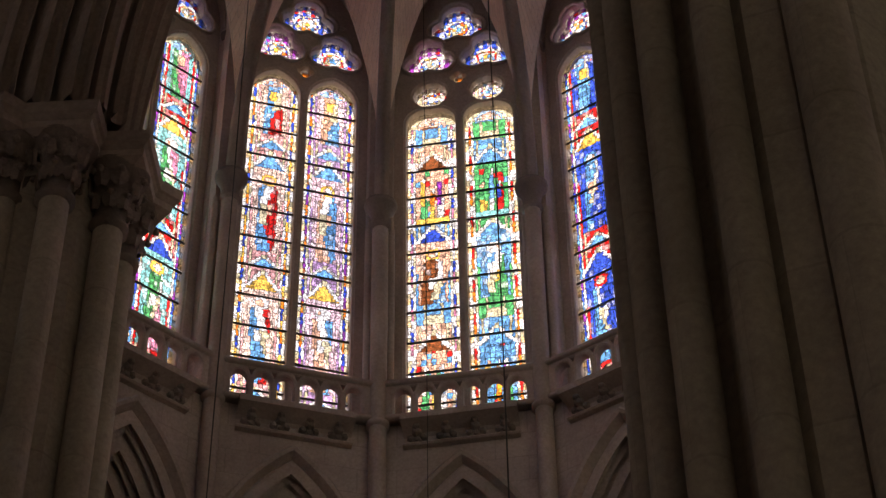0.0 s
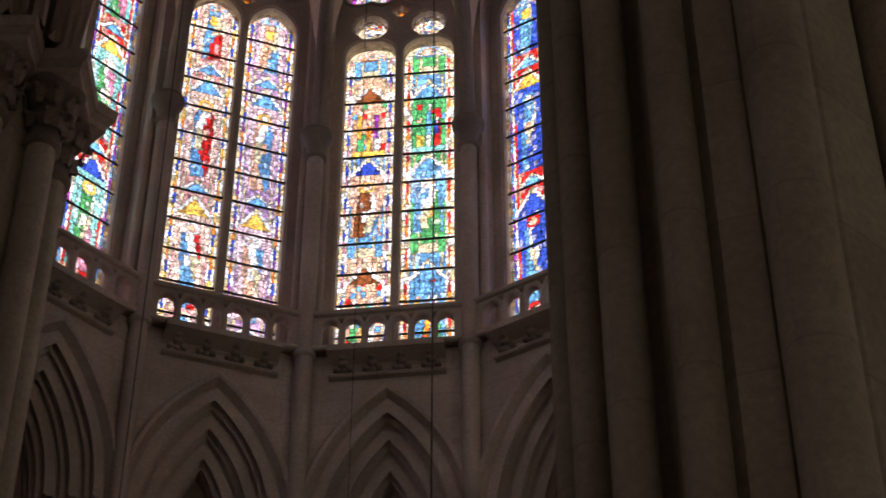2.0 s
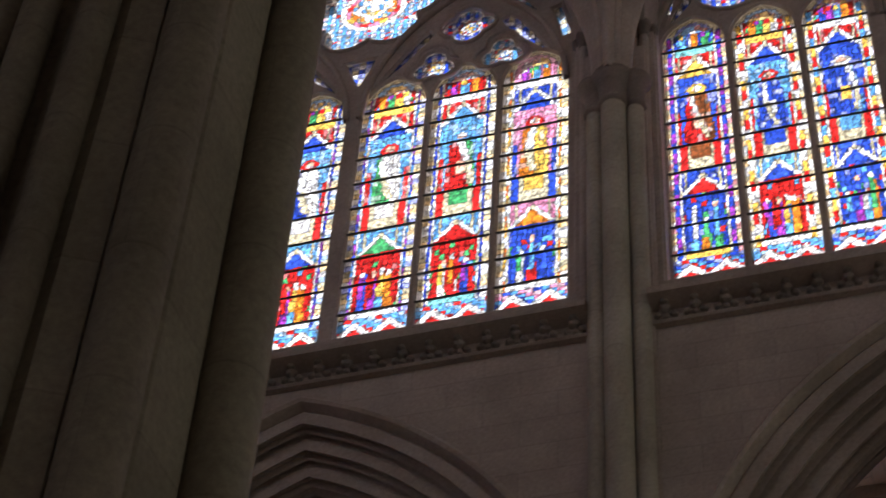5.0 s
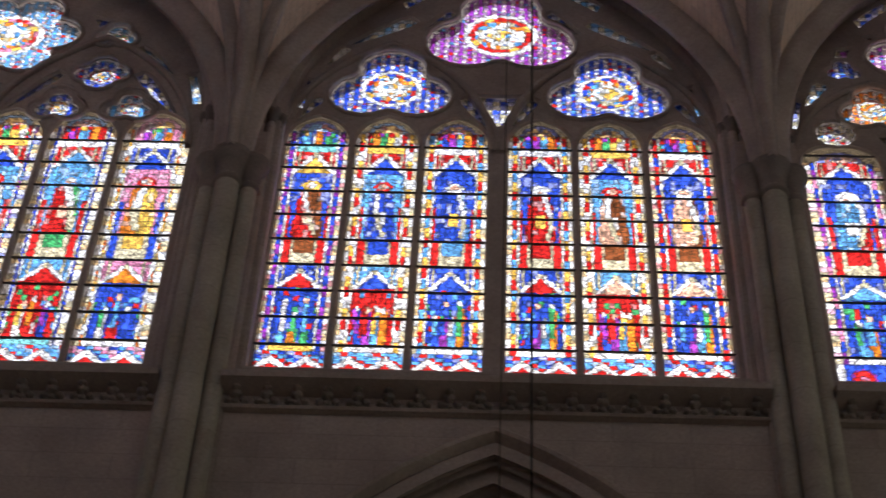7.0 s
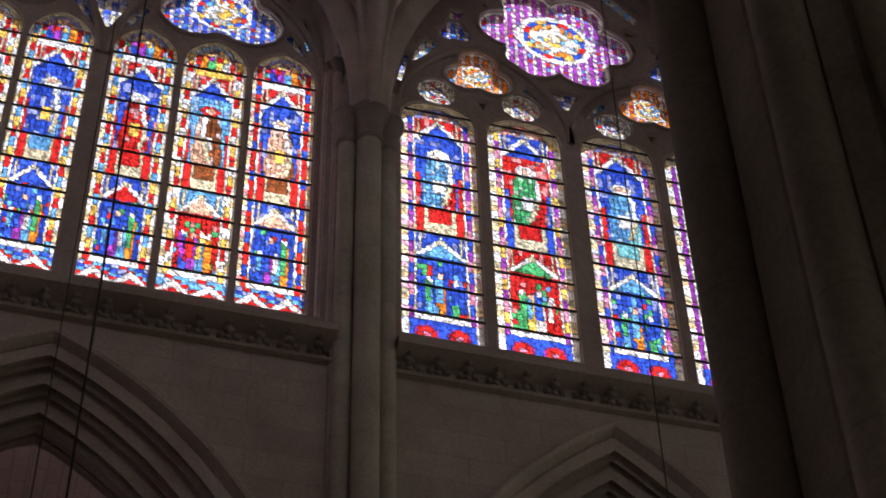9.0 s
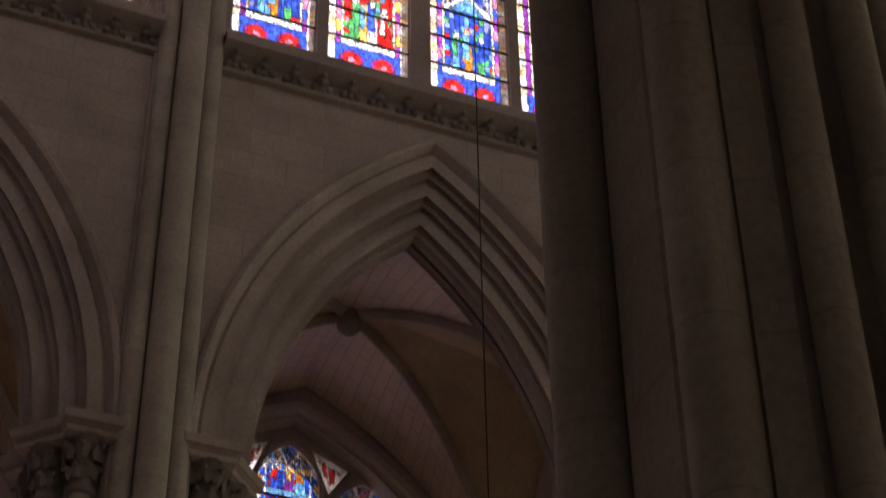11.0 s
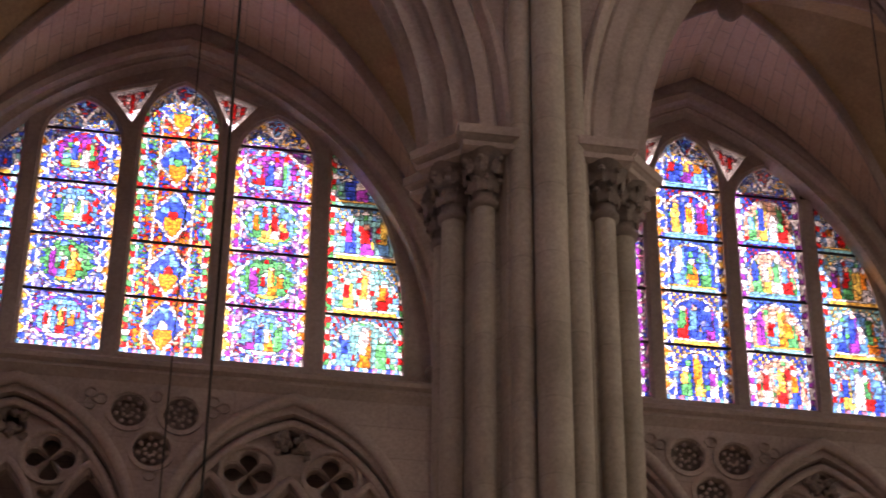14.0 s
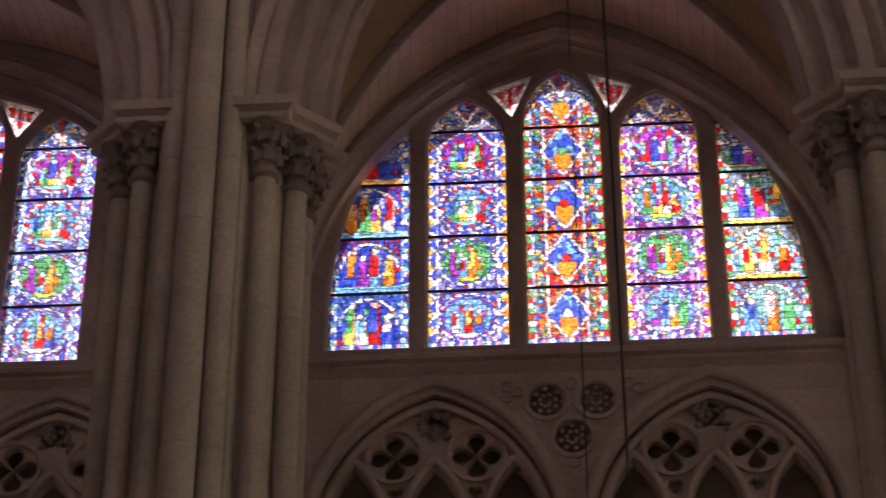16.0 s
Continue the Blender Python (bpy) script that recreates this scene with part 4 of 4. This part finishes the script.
    lathe("capital", [(0.15, VAULT0 - 0.65), (0.2, VAULT0 - 0.62), (0.2, VAULT0 - 0.56), (0.16, VAULT0 - 0.5), (0.2, VAULT0 - 0.25), (0.3, VAULT0 - 0.1), (0.31, VAULT0), (0, VAULT0)], CARVED_SHADED, col, 16, (0, -0.14))
    box("backing", (-0.22, 0.02, SPRING - 3), (0.22, 1.5, 34.5), STONE, col)


# ---- far aisle: windows, blind arcade, vaults ----
AISLE, SILL2, SPR2 = 25.66, 13.98, 13.9
D_W = [medallions(BLUE, BLUE, [RED, CYAN, BLUE]), medallions(BLUE, BLUE, [YELLOW, ORANGE, BLUE], zig=True, shape="round"), medallions(RED, BLUE, [YELLOW, RED, GREEN], shape="pointed"), medallions(PURPLE, SKYB, [YELLOW, ORANGE, PURPLE], zig=True, shape="round"), medallions(SKYB, CYAN, [RED, GREEN, RED])]
D_V = [medallions(PINK, BLUE, [PINK, BLUE, RED]), medallions(PURPLE, BLUE, [PINK, BLUE, PURPLE], zig=True), medallions(BLUE, BLUE, [ORANGE, YELLOW, BLUE], zig=True), medallions(BLUE, FLESH, [PINK, PURPLE, WHITE]), medallions(CYAN, SKYB, [ORANGE, SKYB, RED])]
D_U = [medallions(YELLOW, BLUE, [PURPLE, YELLOW, BLUE]), medallions(PINK, BLUE, [RED, YELLOW, PURPLE], shape="round"), medallions(BLUE, BLUE, [PURPLE, RED, BLUE]), medallions(BLUE, SKYB, [BLUE, PURPLE, SKYB], zig=True, shape="round"), medallions(ORANGE, FLESH, [RED, SKYB, ORANGE], shape="round")]


def side_light(cx, half, z0, z1, out):
    """A half-arched outer light whose straight side is towards the window's middle; out is -1 or 1."""
    h = z1 - z0
    pts = [(cx - out * half, z0), (cx - out * half, z1)]
    for i in range(1, 10):
        a = i / 9
        pts.append((cx - out * half + out * 2 * half * math.sin(a * math.pi / 2) ** 1.15, z1 - h * 0.86 * (1 - math.cos(a * math.pi / 2)) ** 0.9))
    pts.append((cx + out * half, z0))
    return pts


def aisle_window(name, m, sc, designs):
    win = thing(name, m, "broad stained glass window of five lancets with medallions", "window", kind="structure")
    wh = 3.95 * sc
    outer = [(-wh, SILL2 - 0.2)] + arc_points(wh, 5.15, 16, 0, SILL2 + 0.05) + [(wh, SILL2 - 0.2)]
    loops = []
    pitch, hw = 1.475 * sc, 0.592 * sc
    loops.append((lancet(0, hw, SILL2, 18.78, hw * 1.5), designs[2]))
    for s in (-1, 1):
        loops.append((lancet(s * pitch, hw, SILL2, 18.32, hw * 1.4), designs[2 + s]))
        loops.append((side_light(s * 2 * pitch, hw, SILL2, 17.79, s), designs[2 + 2 * s]))
    tri = []
    for s, big in [(s, [(s * x * sc, z) for x, z in pts]) for s in (-1, 1) for pts in ([(0.43, 18.76), (1.14, 18.5), (0.77, 18.0)], [(2.0, 18.4), (2.08, 17.72), (2.66, 17.76)])[:1 if sc > 0.9 else 2]]:
        cx, cz = sum(q[0] for q in big) / 3, sum(q[1] for q in big) / 3
        f = 1.0
        while f > 0.2:
            t = [(cx + (x - cx) * f, cz + (z - cz) * f) for x, z in big]
            wider = [(cx + (x - cx) * (f + 0.16), cz + (z - cz) * (f + 0.16)) for x, z in big]
            dense = [(p[0] + (q[0] - p[0]) * e / 6, p[1] + (q[1] - p[1]) * e / 6) for p, q in zip(wider, wider[1:] + wider[:1]) for e in range(6)]
            if not any(inside(lp, *p) for lp, _ in loops for p in dense):
                break
            f *= 0.93
        tri.append((t, rosette(cx, cz, 0.3, RED, RED, grown(t, -0.075))))
    outer = [(-wh - 0.25, SILL2 - 0.3)] + arc_points(wh + 0.25, 5.3, 16, 0, SILL2 + 0.05) + [(wh + 0.25, SILL2 - 0.3)]
    plate("tracery", outer, [q for q, _ in loops + tri], 0.25, 0.6, STONE, win, bevel=0.05)
    for k, (loop, design) in enumerate(loops + tri):
        glaze(win, loop, 0.34, design, 900 + k + int(7 * abs(m[1][3])), 0.034, 0.96, k < 5, 0.68)
    backdrop(m, -wh - 0.5, wh + 0.5, SILL2 - 0.4, 20.2, 1.6)
    return win


def carved_disc(parent, cx, cz, r, name="roundel"):
    """A carved roundel: a raised ring, sunk ground and curling leaves."""
    ring = [(cx + r * math.cos(a * math.pi / 12), cz + r * math.sin(a * math.pi / 12)) for a in range(24)]
    inner = [(cx + 0.78 * r * math.cos(a * math.pi / 12), cz + 0.78 * r * math.sin(a * math.pi / 12)) for a in range(24)]
    ob = plate(name, ring, [inner], -0.035, 0.03, STONE, parent, bevel=0.015)
    bm = bmesh.new()
    n = 16
    for i in range(n):
        a = i / n * 4.2 * math.pi
        q = r * 0.68 * (1 - i / n * 0.85)
        bmesh.ops.create_icosphere(bm, subdivisions=1, radius=r * (0.13 - 0.04 * i / n), matrix=Matrix.Translation((cx + q * math.cos(a), 0.06, cz + q * math.sin(a))) @ Matrix.Diagonal((1, 0.5, 1, 1)))
    part("carving", bm, STONE, parent)


def blind_arcade(m, sc, parent):
    """Two arches of sunk tracery over three small openings each, with carved roundels between."""
    holes = []
    for s in (-1, 1):
        cx = s * 1.95 * sc
        half, rise = 1.72 * sc, 2.25
        holes.append([(cx - half, 9.0)] + arc_points(half, rise, 14, cx, 13.06 - rise) + [(cx + half, 9.0)])
    w = 4.2 * sc + 0.1
    for cx, cz, r in ((-0.36, 12.9, 0.25), (0.36, 12.9, 0.25), (0.0, 12.32, 0.26)):
        holes.append([(cx + r * math.cos(a * math.pi / 10), cz + r * math.sin(a * math.pi / 10)) for a in range(20)])
    # darker stone behind the roundels stands in for shade in their recesses
    plate("sunk_ground", [(-0.8, 11.9), (0.8, 11.98), (0.8, 13.28), (-0.8, 13.28)], [], 0.165, 0.2, CARVED_SHADED, parent)
    plate("arcade_wall", [(-w, 6.0), (w, 6.0), (w, 13.66), (-w, 13.66)], holes, 0.0, 0.16, ASHLAR, parent)
    for s in (-1, 1):
        cx = s * 1.95 * sc
        half, rise = 1.72 * sc, 2.25
        sub = thing("blind_tracery", m, "sunk limestone tracery with quatrefoils and pointed openings", "tracery", "blind arcade under the aisle windows", kind="structure")
        inner = []
        for k in (-1, 0, 1):
            gx = cx + k * 1.12 * sc
            inner.append(lancet(gx, 0.36 * sc, 9.0, 11.96, 0.8))
        for k in (-1, 1):
            inner.append(foil(cx + k * 0.58 * sc, 12.16, 4, 0.34, 90, 0.4, 0.62))
        top = foil(cx, 12.66, 3, 0.2, 90, 0.5, 0.55)
        inner.append(top)
        for k in (-1, 1):
            inner.append(foil(cx + k * 0.56 * sc, 11.60, 3, 0.11, 270, 0.5, 0.55))
        plate("tracery", [(cx - half - 0.03, 9.0)] + arc_points(half + 0.03, rise, 14, cx, 13.06 - rise) + [(cx + half + 0.03, 9.0)], inner, 0.17, 0.34, STONE, sub, bevel=0.03)
        for k in (-1, 1):
            qx = cx + k * 0.58 * sc
            rim = [(qx + 0.43 * math.cos(a * math.pi / 12), 12.16 + 0.43 * math.sin(a * math.pi / 12)) for a in range(24)]
            hol = [(qx + 0.37 * math.cos(a * math.pi / 12), 12.16 + 0.37 * math.sin(a * math.pi / 12)) for a in range(24)]
            plate("ring", rim, [hol], 0.1, 0.18, STONE, sub, bevel=0.02)
        bm = bmesh.new()
        rng = random.Random(5 + s)
        for i in range(26):
            bmesh.ops.create_icosphere(bm, subdivisions=1, radius=0.04 + 0.035 * rng.random(), matrix=Matrix.Translation((cx + rng.uniform(-0.24, 0.24), 0.14, 12.61 + rng.uniform(-0.2, 0.22))))
        part("carved_leaves", bm, CARVED_SHADED, sub)
        for k in (-1, 0, 1):
            gx = cx + k * 1.12 * sc
            arch = arc_points(0.42 * sc, 0.92, 8, gx, 12.08 - 0.92)
            tube("arch_roll", [(x, 0.13, z) for x, z in [(gx - 0.42 * sc, 9.0)] + arch + [(gx + 0.42 * sc, 9.0)]], [(-0.05, -0.05), (-0.05, 0.05), (0.05, 0.05), (0.05, -0.05)], STONE, sub, ups=[(0, 1, 0)] * (len(arch) + 2))
    for s in (-1, 1):
        for half, rise, y, r in ((1.78, 2.33, -0.03, 0.09), (1.64, 2.15, 0.1, 0.055)):
            arch = arc_points(half * sc, rise, 14, s * 1.95 * sc, 10.79 + half - 1.78 + 0.14)
            arch = [(s * 1.95 * sc - half * sc, 9.0)] + arch + [(s * 1.95 * sc + half * sc, 9.0)]
            tube("hood_roll", [(x, y, z) for x, z in arch], [(-0.8 * r, -0.8 * r), (-r, 0.0), (-0.6 * r, 0.9 * r), (0.6 * r, 0.9 * r), (r, 0.0), (0.8 * r, -0.8 * r)], STONE, parent, ups=[(0, 1, 0)] * len(arch))
    for cx, cz, r in ((-0.36, 12.9, 0.335), (0.36, 12.9, 0.335), (0.0, 12.32, 0.335)):
        carved_disc(parent, cx, cz, r)
    for s in (-1, 1):
        for a in range(3):
            carved_disc(parent, s * 0.86 + 0.1 * math.cos(a * 2.1), 13.04 + 0.1 * math.sin(a * 2.1), 0.085, "small_roundel")
    carved_disc(parent, 0.0, 13.14, 0.09, "small_roundel")
    carved_disc(parent, 0.0, 11.93, 0.09, "small_roundel")


def string_course(parent, w, z):
    prof = [(0.3, z + 0.32), (0.02, z + 0.12), (-0.16, z + 0.05), (-0.2, z), (-0.18, z - 0.06), (-0.1, z - 0.09), (-0.12, z - 0.15), (-0.06, z - 0.2), (0.0, z - 0.26)]
    vs = [(x, y, q) for x in (-w, w) for y, q in prof]
    k = len(prof)
    mesh_object("string_course", vs, [(q, q + 1, k + q + 1, k + q) for q in range(k - 1)], STONE, parent)


def deep_panes(i, j, nc, u, v, h, a, b):
    """Dark old glass within a broken pale edge."""
    if min(i, nc - 1 - i) < 1 or v > h - 0.08:
        return WHITE if a < 0.5 else RED
    return [BROWN, shade(RED, 0.4), shade(BLUE, 0.6), BROWN, shade(ORANGE, 0.5), shade(GREEN, 0.5), shade(RED, 0.6), YELLOW][int((a * 0.4 + b * 0.6) * 8)]


def pale_rose(i, j, nc, u, v, h, a, b):
    """Pale glass with a few warm panes, for the added low windows."""
    return [WHITE, CREAM, WHITE, FLESH, WHITE, PINK, WHITE, YELLOW][int(a * 8)]


aisle_bays = [(*AISLE_Y[0:2], 1.02, D_U), (*AISLE_Y[1:3], 1.0, D_W), (*AISLE_Y[2:4], 0.875, D_V)]
for k, (ya, yb, sc, ds) in enumerate(aisle_bays):
    m, w = frame_at((AISLE, ya), (AISLE, yb))
    wall = thing(f"wall_aisle_{k + 1}", m, "limestone aisle wall with a sunk arcade under its window", "wall", kind="structure")
    wh = 3.95 * sc
    hole = [(-wh, SILL2 - 0.2)] + arc_points(wh, 5.15, 16, 0, SILL2 + 0.05) + [(wh, SILL2 - 0.2)]
    plate("upper_wall", [(-w, 13.6), (w, 13.6), (w, 22.0), (-w, 22.0)], [hole], 0.04, 1.3, ASHLAR, wall)
    plate("lower_wall", [(-w, -EYE), (w, -EYE), (w, 13.66), (-w, 13.66)], [], 0.95, 1.3, ASHLAR, wall)
    # low window and glowing panel added out of view to brighten the aisle vault
    low = lancet(0, 3.0, -0.8, 5.7, 2.6)
    plate("dado", [(-w, -EYE), (w, -EYE), (w, 6.0), (-w, 6.0)], [low], 0.0, 0.9, ASHLAR, wall)
    lowwin = thing(f"window_{k + 60}", m, "unseen pale leaded window added for light", "window", kind="structure")
    glaze(lowwin, low, 0.4, pale_rose, 500 + k, 0.2, 1.2)
    backdrop(m, -3.2, 3.2, -1.0, 5.9, 0.85)
    string_course(wall, w - 0.3, 13.6)
    blind_arcade(m, sc, wall)
    aisle_window(f"window_{k + 4}", m, sc, ds)
    arch_moulding(wall, wh + 0.25, 5.35, SILL2 + 0.05, [(0.06, -0.1), (-0.12, -0.06), (-0.16, 0.02), (-0.1, 0.1), (0.0, 0.12), (0.1, 0.22), (0.3, 0.26)], "wall_rib")
    for s in (-1, 1):
        lathe("window_shaft", [(0.09, 6.0), (0.09, SILL2 + 0.1)], STONE, wall, 12, (s * (wh + 0.25), -0.04))

# wall shafts of the far aisle
for y in AISLE_Y:
    m, _ = frame_at((AISLE, y + 1), (AISLE, y - 1))
    col = thing("wall_shaft", m, "limestone wall shaft carrying the aisle vault", "column", "wall shafts of the aisle")
    for x, yy, r in ((0, -0.2, 0.16), (-0.24, -0.05, 0.1), (0.24, -0.05, 0.1)):
        lathe("shaft", [(r, -EYE), (r, SPR2 - 0.4)], STONE, col, 14, (x, yy))
        lathe("capital", [(r, SPR2 - 0.5), (r + 0.05, SPR2 - 0.47), (r + 0.02, SPR2 - 0.4), (r + 0.06, SPR2 - 0.15), (r + 0.13, SPR2 - 0.08), (r + 0.13, SPR2), (0, SPR2)], CARVED_SHADED, col, 12, (x, yy))
    box("backing", (-0.3, 0.0, -EYE), (0.3, 0.9, 20.0), STONE, col)

# vaults of the far aisle
XV0, XV1 = 21.3, 25.75
for k, (ya, yb) in enumerate(((Y_A + 0.5, Y_AB), (Y_AB, Y_BC), (Y_BC, Y_C))):
    cs = [(XV0, ya), (XV1, ya), (XV1, yb), (XV0, yb)]
    vault(f"ceiling_aisle_{k + 1}", cs, SPR2, [18.9, 19.75, 18.9, 19.6], 19.75, "ribbed aisle vault with rosy coursed webs and plain ochre ones", n=14, rib=0.62, side_web=OCHRE)

# end wall of the far aisle and what lies beyond it
m, w = frame_at((AISLE, AISLE_Y[3]), (AISLE, AISLE_Y[3] - 9))
wall = thing("wall_aisle_4", m, "limestone aisle wall with one narrow window", "wall", kind="structure")
ew = lancet(-w + 1.2, 0.62, 15.9, 18.6, 0.85)
plate("upper_wall", [(-w, -EYE), (w, -EYE), (w, 24.0), (-w, 24.0)], [ew], 0.0, 1.2, ASHLAR, wall, bevel=0.04)
win = thing("window_20", m, "narrow round-headed stained glass light", "window", kind="structure")
glaze(win, ew, 0.4, deep_panes, 77, 0.055, 0.6, True, 0.4)
backdrop(m, -w, -w + 2.6, 15.4, 19.2, 1.5)
arch = thing("ceiling_aisle_4", Matrix.Translation((0, 0, EYE)), "limestone cross arch of the aisle vault", "vault", kind="structure")
tube("edge_rib", [v - Vector((0, 0, 0.05)) for v in pointed((XV1, Y_C), (XV0, Y_C), SPR2, 18.9, 14)], [(1.4 * x, 1.2 * z) for x, z in RIB], STONE, arch)

# far aisle round the apse, kept dark
m, w = frame_at((14.0, 30.0), (34.0, 14.5))
wall = thing("wall_ambulatory", m, "limestone outer wall of the ambulatory", "wall", kind="structure")
plate("outer_wall", [(-w - 4, -EYE), (w, -EYE), (w, 24.0), (-w - 4, 24.0)], [], 0.0, 1.0, ASHLAR, wall)

m, w = frame_at((-6.0, 24.0), (14.0, 30.0))
wall = thing("wall_ambulatory", m, "limestone outer wall of the ambulatory", "wall", kind="structure")
plate("outer_wall", [(-w, -EYE), (w, -EYE), (w, 24.0), (-w, 24.0)], [], 0.02, 1.0, ASHLAR, wall)
for k in range(1, len(ring) - 1):
    m, w = frame_at(ring[k + 1], ring[k])
    slab = box("ceiling_ambulatory", (-w - 3.0, 1.2, 20.2 + 0.012 * k), (w + 3.0, 13.0, 20.6 + 0.012 * k), ASHLAR)
    slab.matrix_world = m

# ---- high vault ----
for k, (ya, yb) in enumerate(((Y_A, Y_AB), (Y_AB, Y_BC), (Y_BC, Y_C))):
    cs = [(7.4, ya), (19.7, ya), (19.7, yb), (7.4, yb)]
    vault(f"ceiling_high_{k + 1}", cs, VAULT0, [33.9, 33.3, 33.9, 33.3], 34.2, "ribbed limestone high vault over the choir", n=14)
for k in range(len(ring) - 1):
    r, l = ring[k], ring[k + 1]
    c = Vector((XC, YC - 0.6))
    pr, pl = Vector(r).lerp(c, 0.03), Vector(l).lerp(c, 0.03)
    vault(f"ceiling_apse_{k + 1}", [tuple(pr), tuple(pl)], VAULT0 + 0.0, [33.35, 33.35], 34.2, "ribbed limestone vault of the apse", boss=(c.x, c.y), n=12)

# ---- near side of the choir ----
def grisaille(i, j, nc, u, v, h, a, b):
    """Pale painted glass with a few coloured bosses."""
    return shade([CREAM, WHITE, CREAM, WHITE, SKYB, CREAM, WHITE, FLESH][int(a * 8)], 0.56)


def greenish(i, j, nc, u, v, h, a, b):
    """Pale green quarry glass, tinting the light of the added unseen windows."""
    return [(0.78, 0.9, 0.74), (0.8, 0.9, 0.78), (0.86, 0.9, 0.74), (0.72, 0.88, 0.74)][int(a * 4)]


PLAIN = [grisaille] * 6
NEAR_FACE = 7.17
near = [((NEAR_FACE, 4.5), (NEAR_FACE, 13.2)), ((NEAR_FACE, -4.6), (NEAR_FACE, 4.5)), ((NEAR_FACE, -12.0), (NEAR_FACE, -4.6))]
for k, (l, r) in enumerate(near):
    m, w = frame_at(l, r)
    op = (3.3, 21.9, 27.3, 32.9)
    bay_wall(f"wall_near_{k + 1}", m, w, w - 0.55, op)
    lights = row_of_lights(2, 0.72, 0.12, 0.36, 22.06, 28.3, PLAIN[:4])
    window(f"window_{k + 30}", m, w, *op, lights, [(0, 30.6, 6, 1.5, 90, WHITE, SKYB)], label="tall pale stained glass window of four lancets", cell=0.16, low_pane=0.9)

# plain surfaces that close the church; the unseen windows are added for light
for k in range(9):
    y = -34 + 8 * k
    small = k not in (5, 6)
    m, w = frame_at((-8.0, y - 4), (-8.0, y + 4))
    wall = thing(f"wall_outer_{k + 1}", m, "plain limestone outer wall with an added pale window", "wall", kind="structure")
    tall = k < 2
    # opening sized by how much light it adds to piers and arches
    hole = lancet(0, 3.0, 4.0, 18.0, 4.0) if tall else lancet(0, (0.6 if k == 3 else 0.15 if k < 5 else 0.5) if small else (1.2 if k == 5 else 1.5), 6.0, 12.0 if k < 6 else 15.0, 0.7)
    plate("outer_wall", [(-w, -EYE), (w, -EYE), (w, 22.0), (-w, 22.0)], [hole], 0.0, 1.0, ASHLAR, wall)
    win = thing(f"window_{k + 40}", m, "unseen pale leaded window added for light", "window", kind="structure")
    glaze(win, hole, 0.4, greenish if k == 3 or tall else grisaille, 300 + k, 0.24, 1.2)
    backdrop(m, -3.3, 3.3, 3.7, 18.4, 1.3)
# the church's end wall; its unseen great window is added to rake light along the arcades
m, w = frame_at((40.0, -45.0), (-9.0, -45.0))
great = lancet(2.6, 5.6, 5.0, 33.0, 8.0, 14)
west = thing("wall_west", m, "plain limestone end wall with one added great window", "wall", kind="structure")
plate("end_wall", [(-w, -EYE), (w, -EYE), (w, 38.0), (-w, 38.0)], [great], 0.0, 1.0, ASHLAR, west)
win = thing("window_70", m, "unseen great pale green window added to light the arcades", "window", kind="structure")
glaze(win, great, 0.4, greenish, 470, 0.5, 2.4)
backdrop(m, -3.6, 8.8, 4.4, 33.6, 1.3)
box("wall_east", (-9.0, 40, 0), (40, 41, 40), ASHLAR)
box("ceiling_near_aisle", (-9.0, -46, 21.5), (7.2, 41, 22.0), ASHLAR)
box("ceiling_nave", (6.0, -46, 36.0), (29, 41, 36.5), ASHLAR)
box("wall_nave_far", (20.0, -46, 19.0), (21.2, Y_C - 0.0, 36.0), ASHLAR)
box("wall_nave_near", (6.2, -46, 19.0), (7.0, -12.0, 36.0), ASHLAR)
box("ceiling_far_aisle", (21.0, -30, 21.9), (28, 16, 22.3), ASHLAR)
box("ceiling_ambulatory", (20.2, 14.0, 21.8), (36, 41, 22.2), ASHLAR)
for ob in [o for o in scene.objects if o.name.startswith(("wall_outer", "wall_west", "wall_east", "ceiling_near", "ceiling_nave", "wall_nave", "ceiling_far", "ceiling_ambulatory")) and not o.parent]:
    tagged(ob, "plain limestone surface in deep shade", "wall", kind="structure")


# ---- hanging cables ----
def cable(x, y, r, top=36.2, bottom=3.0, label="thin dark cable hanging from the vault"):
    vs, fs = [], []
    n = 40
    for i in range(n + 1):
        z = bottom + (top - bottom) * i / n
        sway = 0.006 * math.sin(z * 0.5 + x)
        for k in range(8):
            a = k * math.pi / 4 + z * 6
            q = r * (1 + 0.12 * math.cos(4 * a))
            vs.append((x + sway + q * math.cos(k * math.pi / 4), y + q * math.sin(k * math.pi / 4), z))
    for i in range(n):
        for k in range(8):
            fs.append((i * 8 + k, i * 8 + (k + 1) % 8, (i + 1) * 8 + (k + 1) % 8, (i + 1) * 8 + k))
    ob = mesh_object("hanging_cable", vs, fs, ROPE, None, None, True)
    return tagged(ob, label, "cable", "cables hanging in the choir")


cable(12.5, -0.36, 0.011, label="dark lamp cable hanging before a window")
cable(15.0, -0.1, 0.007)
cable(13.5, -6.0, 0.007)
cable(10.72, 15.93, 0.008)
cable(11.81, 12.05, 0.009)
cable(12.3, 13.86, 0.005)
